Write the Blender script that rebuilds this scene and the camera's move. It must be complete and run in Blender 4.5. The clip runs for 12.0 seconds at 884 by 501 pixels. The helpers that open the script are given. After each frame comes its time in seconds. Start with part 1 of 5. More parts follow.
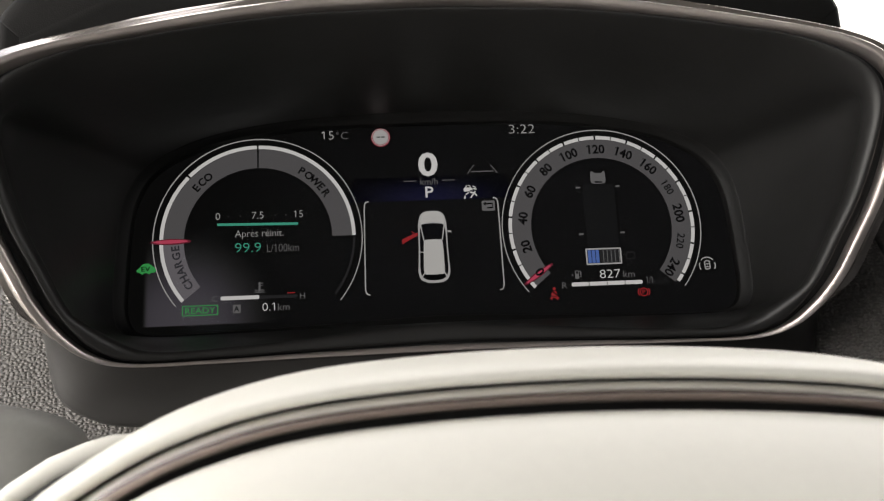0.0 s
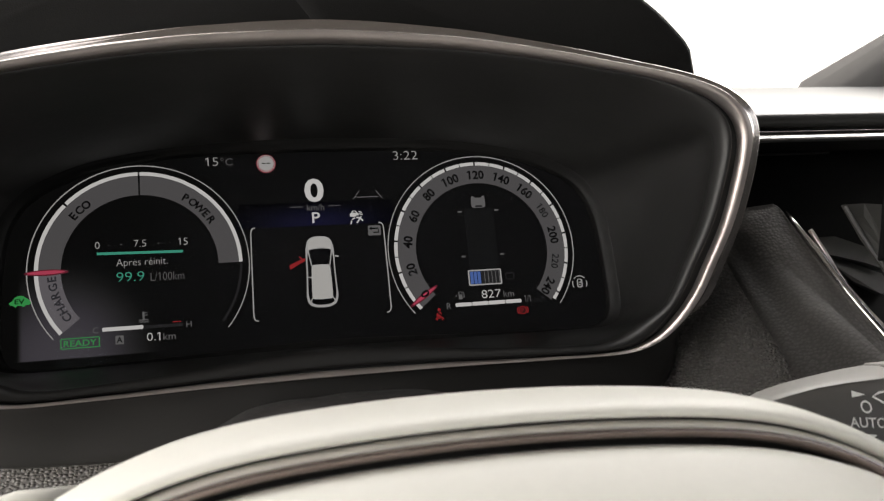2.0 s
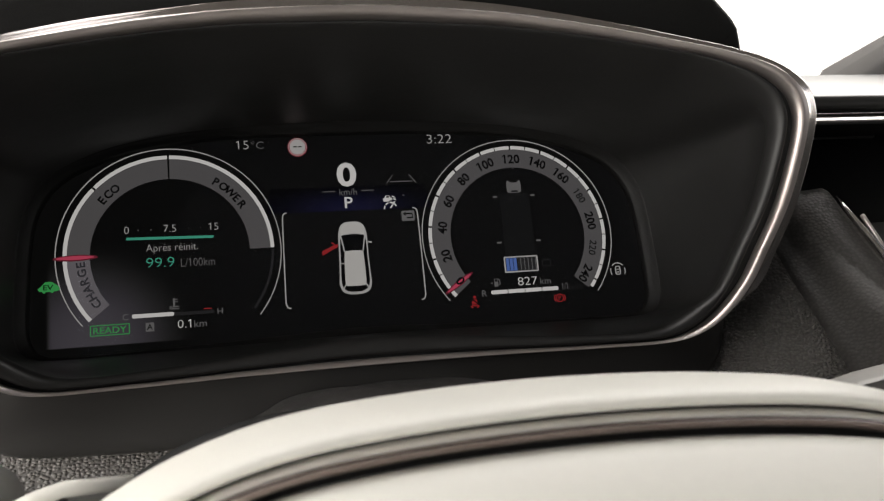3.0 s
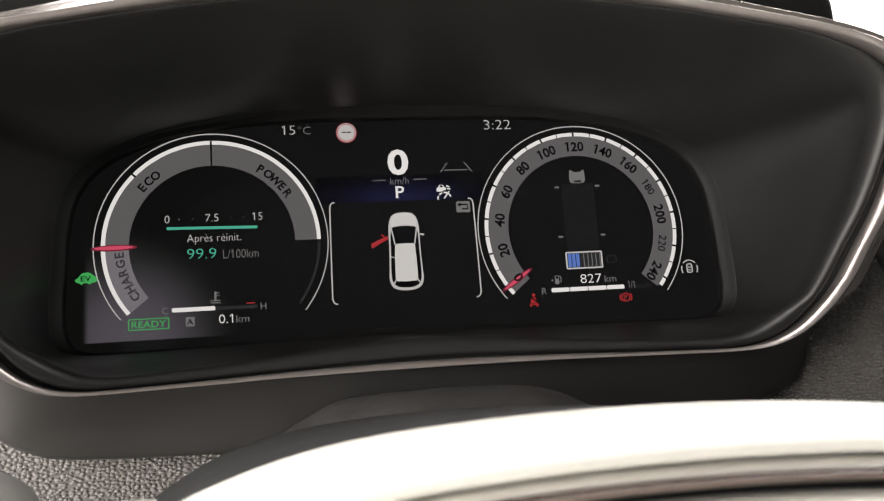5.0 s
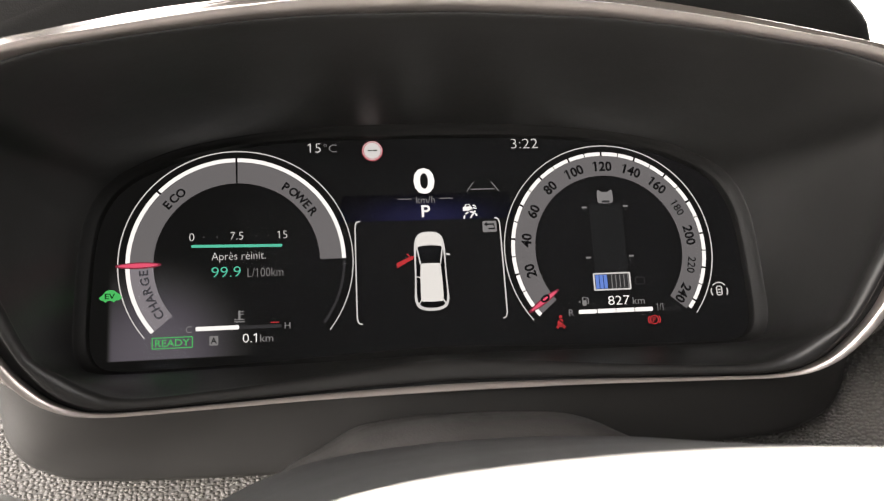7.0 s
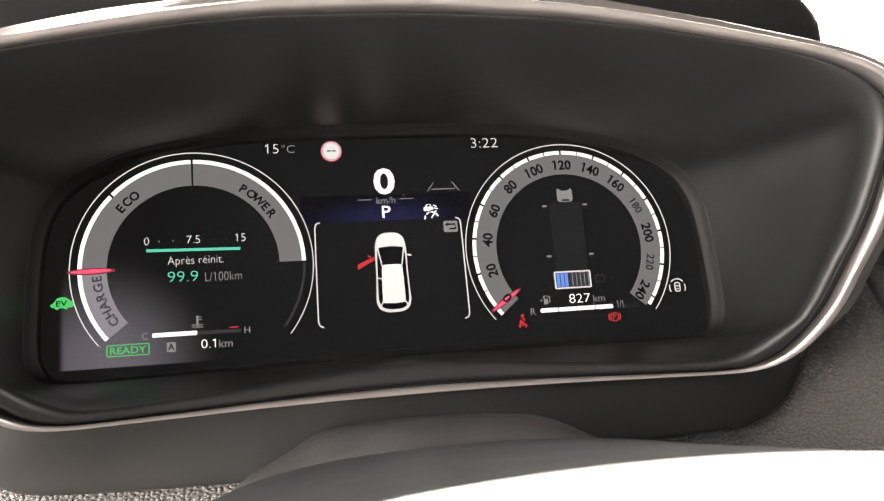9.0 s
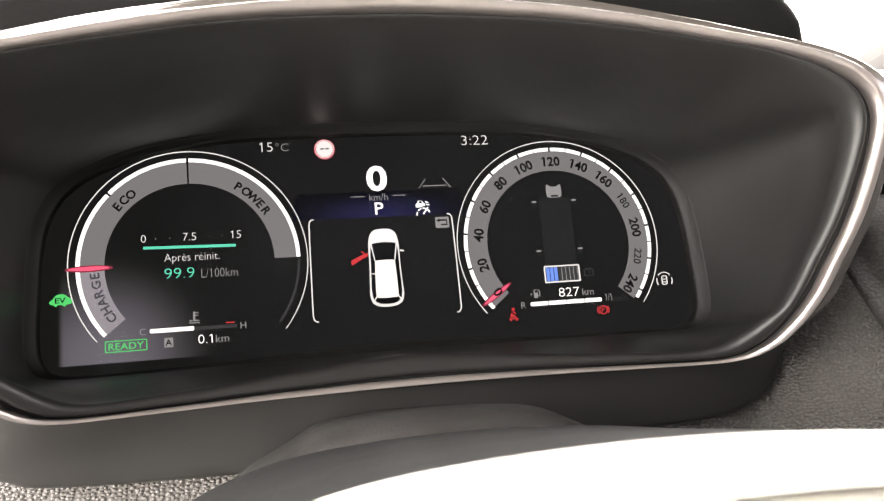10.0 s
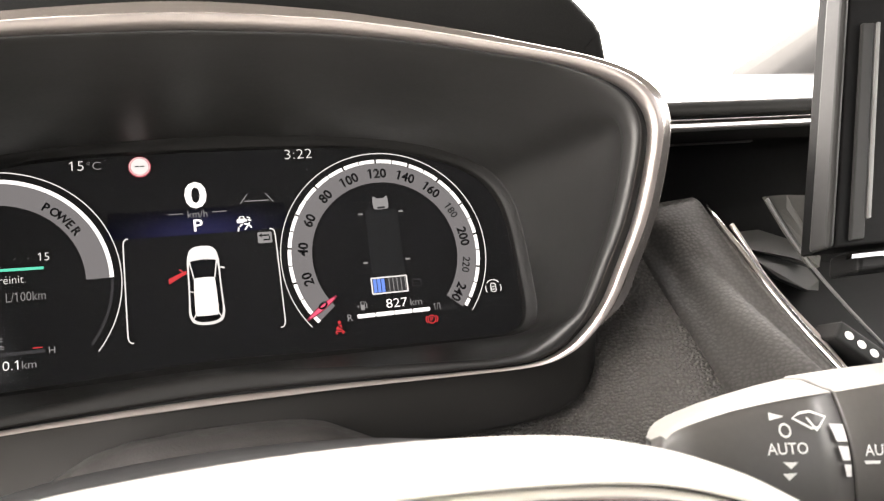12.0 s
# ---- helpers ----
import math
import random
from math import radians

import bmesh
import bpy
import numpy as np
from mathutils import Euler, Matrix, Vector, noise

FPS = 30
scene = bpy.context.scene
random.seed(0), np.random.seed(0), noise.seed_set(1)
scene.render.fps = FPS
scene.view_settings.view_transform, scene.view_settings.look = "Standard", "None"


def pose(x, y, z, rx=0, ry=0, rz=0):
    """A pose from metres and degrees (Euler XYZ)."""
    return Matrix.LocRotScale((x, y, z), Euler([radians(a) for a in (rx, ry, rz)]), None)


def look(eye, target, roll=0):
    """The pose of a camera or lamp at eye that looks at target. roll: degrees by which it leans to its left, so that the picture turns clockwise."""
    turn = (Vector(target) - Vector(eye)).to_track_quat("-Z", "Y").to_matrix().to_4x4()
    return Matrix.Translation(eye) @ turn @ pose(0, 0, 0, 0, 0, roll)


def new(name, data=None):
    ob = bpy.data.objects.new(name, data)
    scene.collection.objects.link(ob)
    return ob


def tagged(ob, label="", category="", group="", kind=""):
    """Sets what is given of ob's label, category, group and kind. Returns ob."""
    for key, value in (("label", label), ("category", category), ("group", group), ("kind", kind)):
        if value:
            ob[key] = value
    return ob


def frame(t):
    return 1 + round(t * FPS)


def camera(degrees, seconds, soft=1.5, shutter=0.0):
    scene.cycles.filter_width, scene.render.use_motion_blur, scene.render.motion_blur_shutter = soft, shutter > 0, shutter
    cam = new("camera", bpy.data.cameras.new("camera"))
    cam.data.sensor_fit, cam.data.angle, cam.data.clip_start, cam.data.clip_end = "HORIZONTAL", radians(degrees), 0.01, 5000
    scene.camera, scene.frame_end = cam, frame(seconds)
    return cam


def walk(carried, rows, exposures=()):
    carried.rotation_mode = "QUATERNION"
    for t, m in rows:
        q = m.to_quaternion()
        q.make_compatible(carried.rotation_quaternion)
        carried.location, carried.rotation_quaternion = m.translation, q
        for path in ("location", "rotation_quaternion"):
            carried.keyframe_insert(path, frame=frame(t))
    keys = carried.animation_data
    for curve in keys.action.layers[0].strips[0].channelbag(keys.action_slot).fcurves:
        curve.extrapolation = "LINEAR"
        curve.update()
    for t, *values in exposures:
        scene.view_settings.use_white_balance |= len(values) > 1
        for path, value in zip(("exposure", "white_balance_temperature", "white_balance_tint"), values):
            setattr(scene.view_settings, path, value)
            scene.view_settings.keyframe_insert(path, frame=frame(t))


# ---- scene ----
# CAR: from the instrument display's own frame (x right, y into the dash, z up along the glass) to the world.
CAR = pose(0, 0, 0.95, -24, 0, 0)
cam = camera(57.89, 12.0, soft=1.25)
cam.data.dof.use_dof, cam.data.dof.focus_distance, cam.data.dof.aperture_fstop = True, 0.38, 32.0
ROWS = [
    (0.0, -0.0228, -0.4014, -0.1046, -3.87, 10.82, -2.87),
    (0.2, -0.0213, -0.3981, -0.1030, -4.64, 10.38, -3.15),
    (0.5, -0.0197, -0.3951, -0.1016, -5.37, 10.52, -3.72),
    (0.7, -0.0243, -0.3952, -0.0988, -5.79, 10.64, -4.11),
    (1.0, -0.0315, -0.3983, -0.0952, -6.59, 10.97, -4.50),
    (1.2, -0.0367, -0.4011, -0.0975, -7.22, 10.93, -4.67),
    (1.5, -0.0445, -0.4087, -0.1013, -10.17, 10.80, -5.02),
    (1.7, -0.0396, -0.4115, -0.0994, -11.64, 10.56, -5.20),
    (2.0, -0.0317, -0.4147, -0.0959, -13.20, 10.38, -5.55),
    (2.2, -0.0328, -0.4124, -0.0946, -14.00, 10.07, -5.74),
    (2.5, -0.0362, -0.4125, -0.0938, -13.85, 9.98, -5.56),
    (2.7, -0.0393, -0.4092, -0.0947, -13.35, 10.17, -5.44),
    (3.0, -0.0429, -0.4007, -0.0958, -12.50, 9.88, -5.36),
    (3.2, -0.0417, -0.3946, -0.0944, -11.89, 9.72, -5.41),
    (4.8, -0.0419, -0.3763, -0.0902, -9.25, 9.72, -4.26),
    (5.0, -0.0418, -0.3735, -0.0898, -9.06, 9.57, -4.09),
    (5.2, -0.0421, -0.3739, -0.0894, -8.86, 9.75, -3.96),
    (5.5, -0.0430, -0.3747, -0.0883, -8.41, 9.65, -3.91),
    (5.7, -0.0422, -0.3736, -0.0883, -8.25, 10.06, -3.98),
    (6.0, -0.0413, -0.3723, -0.0890, -8.20, 9.96, -4.00),
    (6.2, -0.0430, -0.3723, -0.0858, -8.11, 9.90, -3.92),
    (6.5, -0.0459, -0.3733, -0.0810, -7.67, 10.26, -3.75),
    (6.7, -0.0458, -0.3699, -0.0828, -7.84, 10.38, -3.58),
    (8.3, -0.0568, -0.3675, -0.0874, -9.65, 10.83, -3.88),
    (8.5, -0.0538, -0.3656, -0.0848, -10.35, 10.16, -4.08),
    (8.8, -0.0516, -0.3664, -0.0828, -11.05, 9.99, -4.51),
    (9.0, -0.0494, -0.3670, -0.0813, -11.39, 9.83, -4.75),
    (9.2, -0.0521, -0.3630, -0.0816, -11.83, 10.15, -4.95),
    (9.5, -0.0593, -0.3637, -0.0828, -11.91, 9.61, -4.95),
    (9.7, -0.0563, -0.3685, -0.0828, -11.80, 9.95, -5.07),
    (10.0, -0.0514, -0.3740, -0.0832, -12.03, 9.55, -5.24),
    (10.2, -0.0474, -0.3749, -0.0835, -12.68, 9.53, -5.51),
    (10.5, -0.0403, -0.3748, -0.0839, -13.41, 9.55, -5.87),
    (10.7, -0.0370, -0.3766, -0.0838, -13.52, 9.51, -5.90),
    (11.0, -0.0307, -0.3785, -0.0836, -14.05, 9.61, -6.32),
    (11.2, -0.0286, -0.3804, -0.0836, -14.55, 9.45, -6.55),
    (11.5, -0.0252, -0.3812, -0.0825, -16.25, 9.45, -7.22),
    (11.7, -0.0142, -0.3846, -0.0843, -16.31, 9.60, -7.54),
    (12.0, 0.0008, -0.3873, -0.0875, -16.78, 9.62, -7.89),
]
EXPOSURES = [(0.0, 0.6, 6800, 11), (2.5, 0.55, 6800, 11), (3.2, 0.4, 6800, 11), (4.8, 1.2, 6850, 12), (6.5, 1.6, 6950, 13), (8.3, 2.26, 6950, 13), (9.5, 2.14, 6950, 13), (10.5, 2.7, 6950, 13), (11.3, 2.95, 6950, 13), (11.7, 2.85, 6950, 13), (12.0, 2.4, 7000, 13)]
walk(cam, [(t, CAR @ pose(x, y, z, 0, 0, yaw) @ pose(0, 0, 0, 90 + pitch, 0, 0) @ pose(0, 0, 0, 0, 0, roll)) for t, x, y, z, yaw, pitch, roll in ROWS], EXPOSURES)

# ---- daylight ----
SUN_ELEVATION, SUN_AZIMUTH = 74.0, -15.0      # degrees above the horizon; towards the car's left of straight ahead
SKY_STRENGTH, SUN_STRENGTH = 0.15, 2.5
world = bpy.data.worlds.new("world")
scene.world = world
world.use_nodes = True
wn = world.node_tree.nodes
sky = wn.new("ShaderNodeTexSky")
sky.sky_type = "NISHITA"
sky.sun_disc = False
sky.sun_elevation = radians(SUN_ELEVATION)
sky.sun_rotation = radians(SUN_AZIMUTH)
sky.dust_density = 2.5
sky.air_density = 1.0
hazy = wn.new("ShaderNodeHueSaturation")
hazy.inputs["Saturation"].default_value = 0.35
world.node_tree.links.new(sky.outputs[0], hazy.inputs["Color"])
world.node_tree.links.new(hazy.outputs[0], wn["Background"].inputs[0])
wn["Background"].inputs[1].default_value = SKY_STRENGTH

sun_data = bpy.data.lights.new("sun", "SUN")
sun_data.energy = SUN_STRENGTH
sun_data.angle = radians(3)
sun_data.color = (1.0, 0.96, 0.9)
sun = new("sun", sun_data)
sun_dir = Vector((math.sin(radians(SUN_AZIMUTH)) * math.cos(radians(SUN_ELEVATION)),
                  math.cos(radians(SUN_AZIMUTH)) * math.cos(radians(SUN_ELEVATION)), math.sin(radians(SUN_ELEVATION))))
sun.matrix_world = look(sun_dir * 20, (0, 0, 1))


def window_lamp(name, eye, target, w, h, watts, colour=(1.0, 0.98, 0.95)):
    """An area lamp set in an opening of the cabin, standing in for skylight."""
    d = bpy.data.lights.new(name, "AREA")
    d.shape, d.size, d.size_y, d.energy, d.color = "RECTANGLE", w, h, watts, colour
    ob = new(name, d)
    ob.matrix_world = look(eye, target)
    return ob


window_lamp("windscreen_light", (0.25, 0.47, 1.40), (0.15, -0.23, 0.99), 1.62, 0.62, 9.0)
# Fill lamp added at the unseen passenger window, to lift the right-hand pad.
window_lamp("passenger_side_fill", (1.06, -0.30, 1.20), (0.10, -0.15, 0.92), 0.8, 0.36, 2.2)
window_lamp("doorway_light", (-0.62, -0.36, 1.00), (0.15, -0.22, 0.95), 1.05, 0.72, 10.0)


# ---- materials ----
def material(name, colour, rough=0.5, metal=0.0, spec=0.5, vary=0.0, vary_scale=40.0, bump=0.0, bump_scale=400.0,
             bump_kind="noise", bump_distance=0.0004, coat=0.0, rough_vary=0.0, stretch=None):
    """Principled surface with colour variation at two scales, roughness wear and fine relief, in metres."""
    m = bpy.data.materials.new(name)
    m.use_nodes = True
    n, l = m.node_tree.nodes, m.node_tree.links
    b = n["Principled BSDF"]
    b.inputs["Base Color"].default_value = (*colour, 1)
    b.inputs["Roughness"].default_value = rough
    b.inputs["Metallic"].default_value = metal
    b.inputs["Specular IOR Level"].default_value = spec
    b.inputs["Coat Weight"].default_value = coat
    b.inputs["Coat Roughness"].default_value = 0.06
    tc = n.new("ShaderNodeTexCoord")
    coords = tc.outputs["Object"]
    if stretch:
        mp = n.new("ShaderNodeMapping")
        mp.inputs["Scale"].default_value = stretch
        l.new(coords, mp.inputs["Vector"])
        coords = mp.outputs["Vector"]
    if vary or rough_vary:
        big, fine = n.new("ShaderNodeTexNoise"), n.new("ShaderNodeTexNoise")
        big.inputs["Scale"].default_value, fine.inputs["Scale"].default_value = vary_scale, vary_scale * 14
        big.inputs["Detail"].default_value, fine.inputs["Detail"].default_value = 4, 3
        for t in (big, fine):
            l.new(coords, t.inputs["Vector"])
        mix = n.new("ShaderNodeMath")
        mix.operation = "MULTIPLY_ADD"
        mix.inputs[1].default_value = 0.6
        half = n.new("ShaderNodeMath")
        half.operation = "MULTIPLY"
        half.inputs[1].default_value = 0.4
        l.new(fine.outputs["Fac"], half.inputs[0])
        l.new(big.outputs["Fac"], mix.inputs[0])
        l.new(half.outputs[0], mix.inputs[2])
        if vary:
            r = n.new("ShaderNodeMapRange")
            r.inputs["From Min"].default_value, r.inputs["From Max"].default_value = 0.3, 0.7
            r.inputs["To Min"].default_value, r.inputs["To Max"].default_value = 1 - vary, 1 + vary
            l.new(mix.outputs[0], r.inputs["Value"])
            mul = n.new("ShaderNodeVectorMath")
            mul.operation = "SCALE"
            mul.inputs[0].default_value = colour
            l.new(r.outputs[0], mul.inputs["Scale"])
            l.new(mul.outputs[0], b.inputs["Base Color"])
        if rough_vary:
            r2 = n.new("ShaderNodeMapRange")
            r2.inputs["From Min"].default_value, r2.inputs["From Max"].default_value = 0.3, 0.7
            r2.inputs["To Min"].default_value, r2.inputs["To Max"].default_value = max(0.02, rough - rough_vary), min(1, rough + rough_vary)
            l.new(mix.outputs[0], r2.inputs["Value"])
            l.new(r2.outputs[0], b.inputs["Roughness"])
    if bump:
        if bump_kind in ("leather", "pebble"):
            v = n.new("ShaderNodeTexVoronoi")
            v.feature = "SMOOTH_F1"
            v.inputs["Smoothness"].default_value = 0.35 if bump_kind == "leather" else 0.22
            v.inputs["Scale"].default_value = bump_scale
            w = n.new("ShaderNodeTexNoise")
            w.inputs["Scale"].default_value = bump_scale * 0.35
            wob = n.new("ShaderNodeVectorMath")
            wob.operation = "MULTIPLY_ADD"
            wob.inputs[1].default_value = (0.5 / bump_scale, 0.5 / bump_scale, 0.5 / bump_scale)
            l.new(coords, w.inputs["Vector"])
            l.new(w.outputs["Color"], wob.inputs[0])
            l.new(coords, wob.inputs[2])
            if bump_kind == "pebble":
                sep, flat, run = n.new("ShaderNodeSeparateXYZ"), n.new("ShaderNodeCombineXYZ"), n.new("ShaderNodeMath")
                run.operation = "MULTIPLY_ADD"
                run.inputs[1].default_value = -0.6
                l.new(wob.outputs[0], sep.inputs[0])
                l.new(sep.outputs["Y"], run.inputs[0])
                l.new(sep.outputs["X"], run.inputs[2])
                l.new(run.outputs[0], flat.inputs["X"])
                l.new(sep.outputs["Z"], flat.inputs["Y"])
                v.voronoi_dimensions = "2D"
                v.inputs["Randomness"].default_value = 0.8
                l.new(flat.outputs[0], v.inputs["Vector"])
            else:
                l.new(wob.outputs[0], v.inputs["Vector"])
            pebble = n.new("ShaderNodeMapRange")
            pebble.interpolation_type = "SMOOTHSTEP"
            pebble.inputs["From Min"].default_value, pebble.inputs["From Max"].default_value = (0.72, 0.08) if bump_kind == "leather" else (0.66, 0.10)
            l.new(v.outputs["Distance"], pebble.inputs["Value"])
            height = pebble.outputs[0]
            # Shade in the creases is put into the colour, besides the relief.
            crease = n.new("ShaderNodeMapRange")
            crease.inputs["To Min"].default_value, crease.inputs["To Max"].default_value = 0.80, 1.06
            l.new(height, crease.inputs["Value"])
            crease_shade = n.new("ShaderNodeVectorMath")
            crease_shade.operation = "SCALE"
            crease_shade.inputs[0].default_value = colour
            if vary:
                l.new(mul.outputs[0], crease_shade.inputs[0])
            l.new(crease.outputs[0], crease_shade.inputs["Scale"])
            l.new(crease_shade.outputs[0], b.inputs["Base Color"])
        else:
            t = n.new("ShaderNodeTexNoise")
            t.inputs["Scale"].default_value, t.inputs["Detail"].default_value = bump_scale, 3
            l.new(coords, t.inputs["Vector"])
            height = t.outputs["Fac"]
        bp = n.new("ShaderNodeBump")
        bp.inputs["Strength"].default_value = bump
        bp.inputs["Distance"].default_value = bump_distance
        l.new(height, bp.inputs["Height"])
        l.new(bp.outputs[0], b.inputs["Normal"])
    return m


def lit(name, colour, strength=1.0):
    """A patch of the display, or the slab outside, that gives off light under a dark surface."""
    m = bpy.data.materials.new(name)
    m.use_nodes = True
    b = m.node_tree.nodes["Principled BSDF"]
    b.inputs["Base Color"].default_value = (0.006, 0.006, 0.007, 1)
    b.inputs["Roughness"].default_value = 0.8
    b.inputs["Specular IOR Level"].default_value = 0.0
    b.inputs["Emission Color"].default_value = (*colour, 1)
    b.inputs["Emission Strength"].default_value = strength
    return m


SHROUD = material("shroud_plastic", (0.0145, 0.0141, 0.0137), 0.44, spec=0.4, vary=0.10, bump=0.12, bump_scale=2600, rough_vary=0.05, bump_distance=0.0002)
RECESS = material("recess_plastic", (0.0085, 0.0083, 0.0081), 0.55, spec=0.2, vary=0.1, bump=0.1, bump_scale=2600, bump_distance=0.0002)
SKIRT = material("skirt_plastic", (0.017, 0.016, 0.015), 0.5, vary=0.12, bump=0.15, bump_scale=2400, rough_vary=0.06, bump_distance=0.0002)
HOOD = material("hood_vinyl", (0.010, 0.0097, 0.0092), 0.75, spec=0.12, vary=0.12, bump=0.12, bump_scale=1500, bump_kind="leather", bump_distance=0.0003)
DASHTOP = material("dash_top_vinyl", (0.05, 0.049, 0.047), 0.28, spec=0.9, vary=0.12, bump=0.1, bump_scale=1500, bump_kind="leather", bump_distance=0.0002)
BODYPAINT = material("white_body_paint", (0.80, 0.80, 0.78), 0.3, vary=0.02, vary_scale=4, coat=0.6)
# One chrome ring, two tones: mirrored sky above, cabin below, in the colour.
TRIM = material("dark_chrome", (0.50, 0.42, 0.40), 0.26, metal=1.0, vary=0.02, vary_scale=12)
RINGEDGE = material("ring_edge_lit", (0.95, 0.93, 0.91), 0.28, metal=0.85, vary=0.03, vary_scale=12)
# Near-black puts the shade of gaps and grooves into the colour.
GAP = material("gap_black", (0.008, 0.008, 0.008), 0.7, vary=0.2)
SATIN = material("satin_chrome", (0.53, 0.475, 0.45), 0.34, metal=0.86, vary=0.05, rough_vary=0.05, bump=0.03, bump_scale=900, bump_distance=0.0001)
RIMCHROME = material("rim_chrome", (0.56, 0.52, 0.50), 0.20, metal=1.0, vary=0.04, rough_vary=0.04)
CHROME = material("bright_chrome", (0.72, 0.69, 0.66), 0.14, metal=1.0, vary=0.04, rough_vary=0.04)
# One leather in two tones: pad lightened against shade, wing darkened against light.
LEATHER = material("dash_leather", (0.118, 0.111, 0.104), 0.46, vary=0.12, vary_scale=30, spec=0.3, bump=0.95, bump_scale=540, bump_kind="pebble", bump_distance=0.0006, rough_vary=0.05, stretch=(0.95, 0.95, 1.35))
WINGSKIN = material("wing_leather", (0.060, 0.0565, 0.0530), 0.46, spec=0.35, vary=0.15, vary_scale=30, bump=0.4, bump_scale=640, bump_kind="pebble", bump_distance=0.0003, rough_vary=0.05, stretch=(0.8, 0.8, 1.0))
COLUMN = material("column_plastic", (0.036, 0.0335, 0.032), 0.5, spec=0.4, vary=0.3, vary_scale=28, bump=0.5, bump_scale=1000, rough_vary=0.14, bump_distance=0.0003)
HUBBACK = material("hub_back_plastic", (0.016, 0.016, 0.016), 0.4, vary=0.08, bump=0.08, bump_scale=2500, rough_vary=0.05, bump_distance=0.0002)
CREAM = material("cream_vinyl", (0.655, 0.642, 0.582), 0.48, vary=0.035, vary_scale=35, bump=0.12, bump_scale=1500, rough_vary=0.05, bump_distance=0.0002)
STALK = material("stalk_plastic", (0.085, 0.080, 0.074), 0.42, vary=0.08, bump=0.08, bump_scale=2500, rough_vary=0.05, bump_distance=0.0002)
# Paler copy of the stalk plastic: light on the lever's top, in the colour.
TOPLIT = material("stalk_toplit_plastic", (0.31, 0.30, 0.275), 0.45, vary=0.05, bump=0.05, bump_scale=2500, bump_distance=0.0002)
OLIVE = material("lever_plastic", (0.20, 0.197, 0.182), 0.5, vary=0.08, bump=0.08, bump_scale=2500, rough_vary=0.05, bump_distance=0.0002)
DARKTRIM = material("dark_trim", (0.008, 0.008, 0.008), 0.5, spec=0.10, vary=0.2, bump=0.1, bump_scale=2000, bump_distance=0.0002)
GREYTRIM = material("grey_trim", (0.12, 0.12, 0.116), 0.32, vary=0.08, rough_vary=0.06)
VENTGREY = material("vent_grey_plastic", (0.055, 0.054, 0.050), 0.55, spec=0.25, vary=0.10, vary_scale=60, rough_vary=0.06)
CASING = material("casing_plastic", (0.016, 0.0157, 0.0153), 0.55, spec=0.2, vary=0.08, rough_vary=0.06)
GLOSSDARK = material("dark_gloss_panel", (0.006, 0.006, 0.006), 0.4, spec=0.03, vary=0.2)
WHITEINK = material("white_ink", (0.80, 0.79, 0.76), 0.5, vary=0.05)
ROOFLINER = material("roof_liner", (0.11, 0.105, 0.10), 0.95, vary=0.05, bump=0.05, bump_scale=1800)
DOORCARD = material("door_trim", (0.05, 0.05, 0.05), 0.6, vary=0.15, bump=0.3, bump_scale=500)
ASPHALT = material("pale_concrete", (0.52, 0.51, 0.48), 0.9, vary=0.3, vary_scale=3, bump=0.5, bump_scale=90)
DUST = material("dust_speck", (0.5, 0.48, 0.45), 0.9, vary=0.1)

WHITE = lit("lit_white", (0.95, 0.95, 0.95), 0.33)
BAND = lit("lit_grey_band", (0.95, 0.93, 0.97), 0.047)
# Charge band and letters are lightened to carry the panel's corner glow.
BANDGLOW = lit("lit_charge_band", (0.95, 0.90, 1.0), 0.072)
INKCHARGE = lit("charge_letter_glow", (0.9, 0.85, 1.0), 0.018)
SOFTWHITE = lit("lit_soft_white", (0.95, 0.95, 0.95), 0.21)
CARWHITE = lit("lit_car_white", (0.95, 0.95, 0.93), 0.25)
DIM = lit("lit_dim_grey", (0.9, 0.9, 0.92), 0.0739)
FAINT = lit("lit_faint_grey", (0.8, 0.8, 0.85), 0.0118)
CHASSIS = lit("lit_chassis", (0.8, 0.84, 0.85), 0.0042)
INKDARK = lit("unlit_numeral", (0.5, 0.5, 0.55), 0.0014)
GREEN = lit("lit_green", (0.10, 0.85, 0.22), 0.1848)
TEAL = lit("lit_teal", (0.12, 0.78, 0.55), 0.2083)
RED = lit("lit_red", (0.85, 0.06, 0.07), 0.1680)
NEEDLE = lit("lit_needle", (0.95, 0.12, 0.22), 0.2520)
NEEDLEGLOW = lit("lit_needle_edge", (0.8, 0.10, 0.18), 0.0840)
PINK = lit("lit_sign_ring", (0.85, 0.13, 0.18), 0.17)
BLUE = lit("lit_blue", (0.17, 0.33, 0.95), 0.2184)
NAVY = lit("lit_navy", (0.10, 0.10, 0.42), 0.0168)


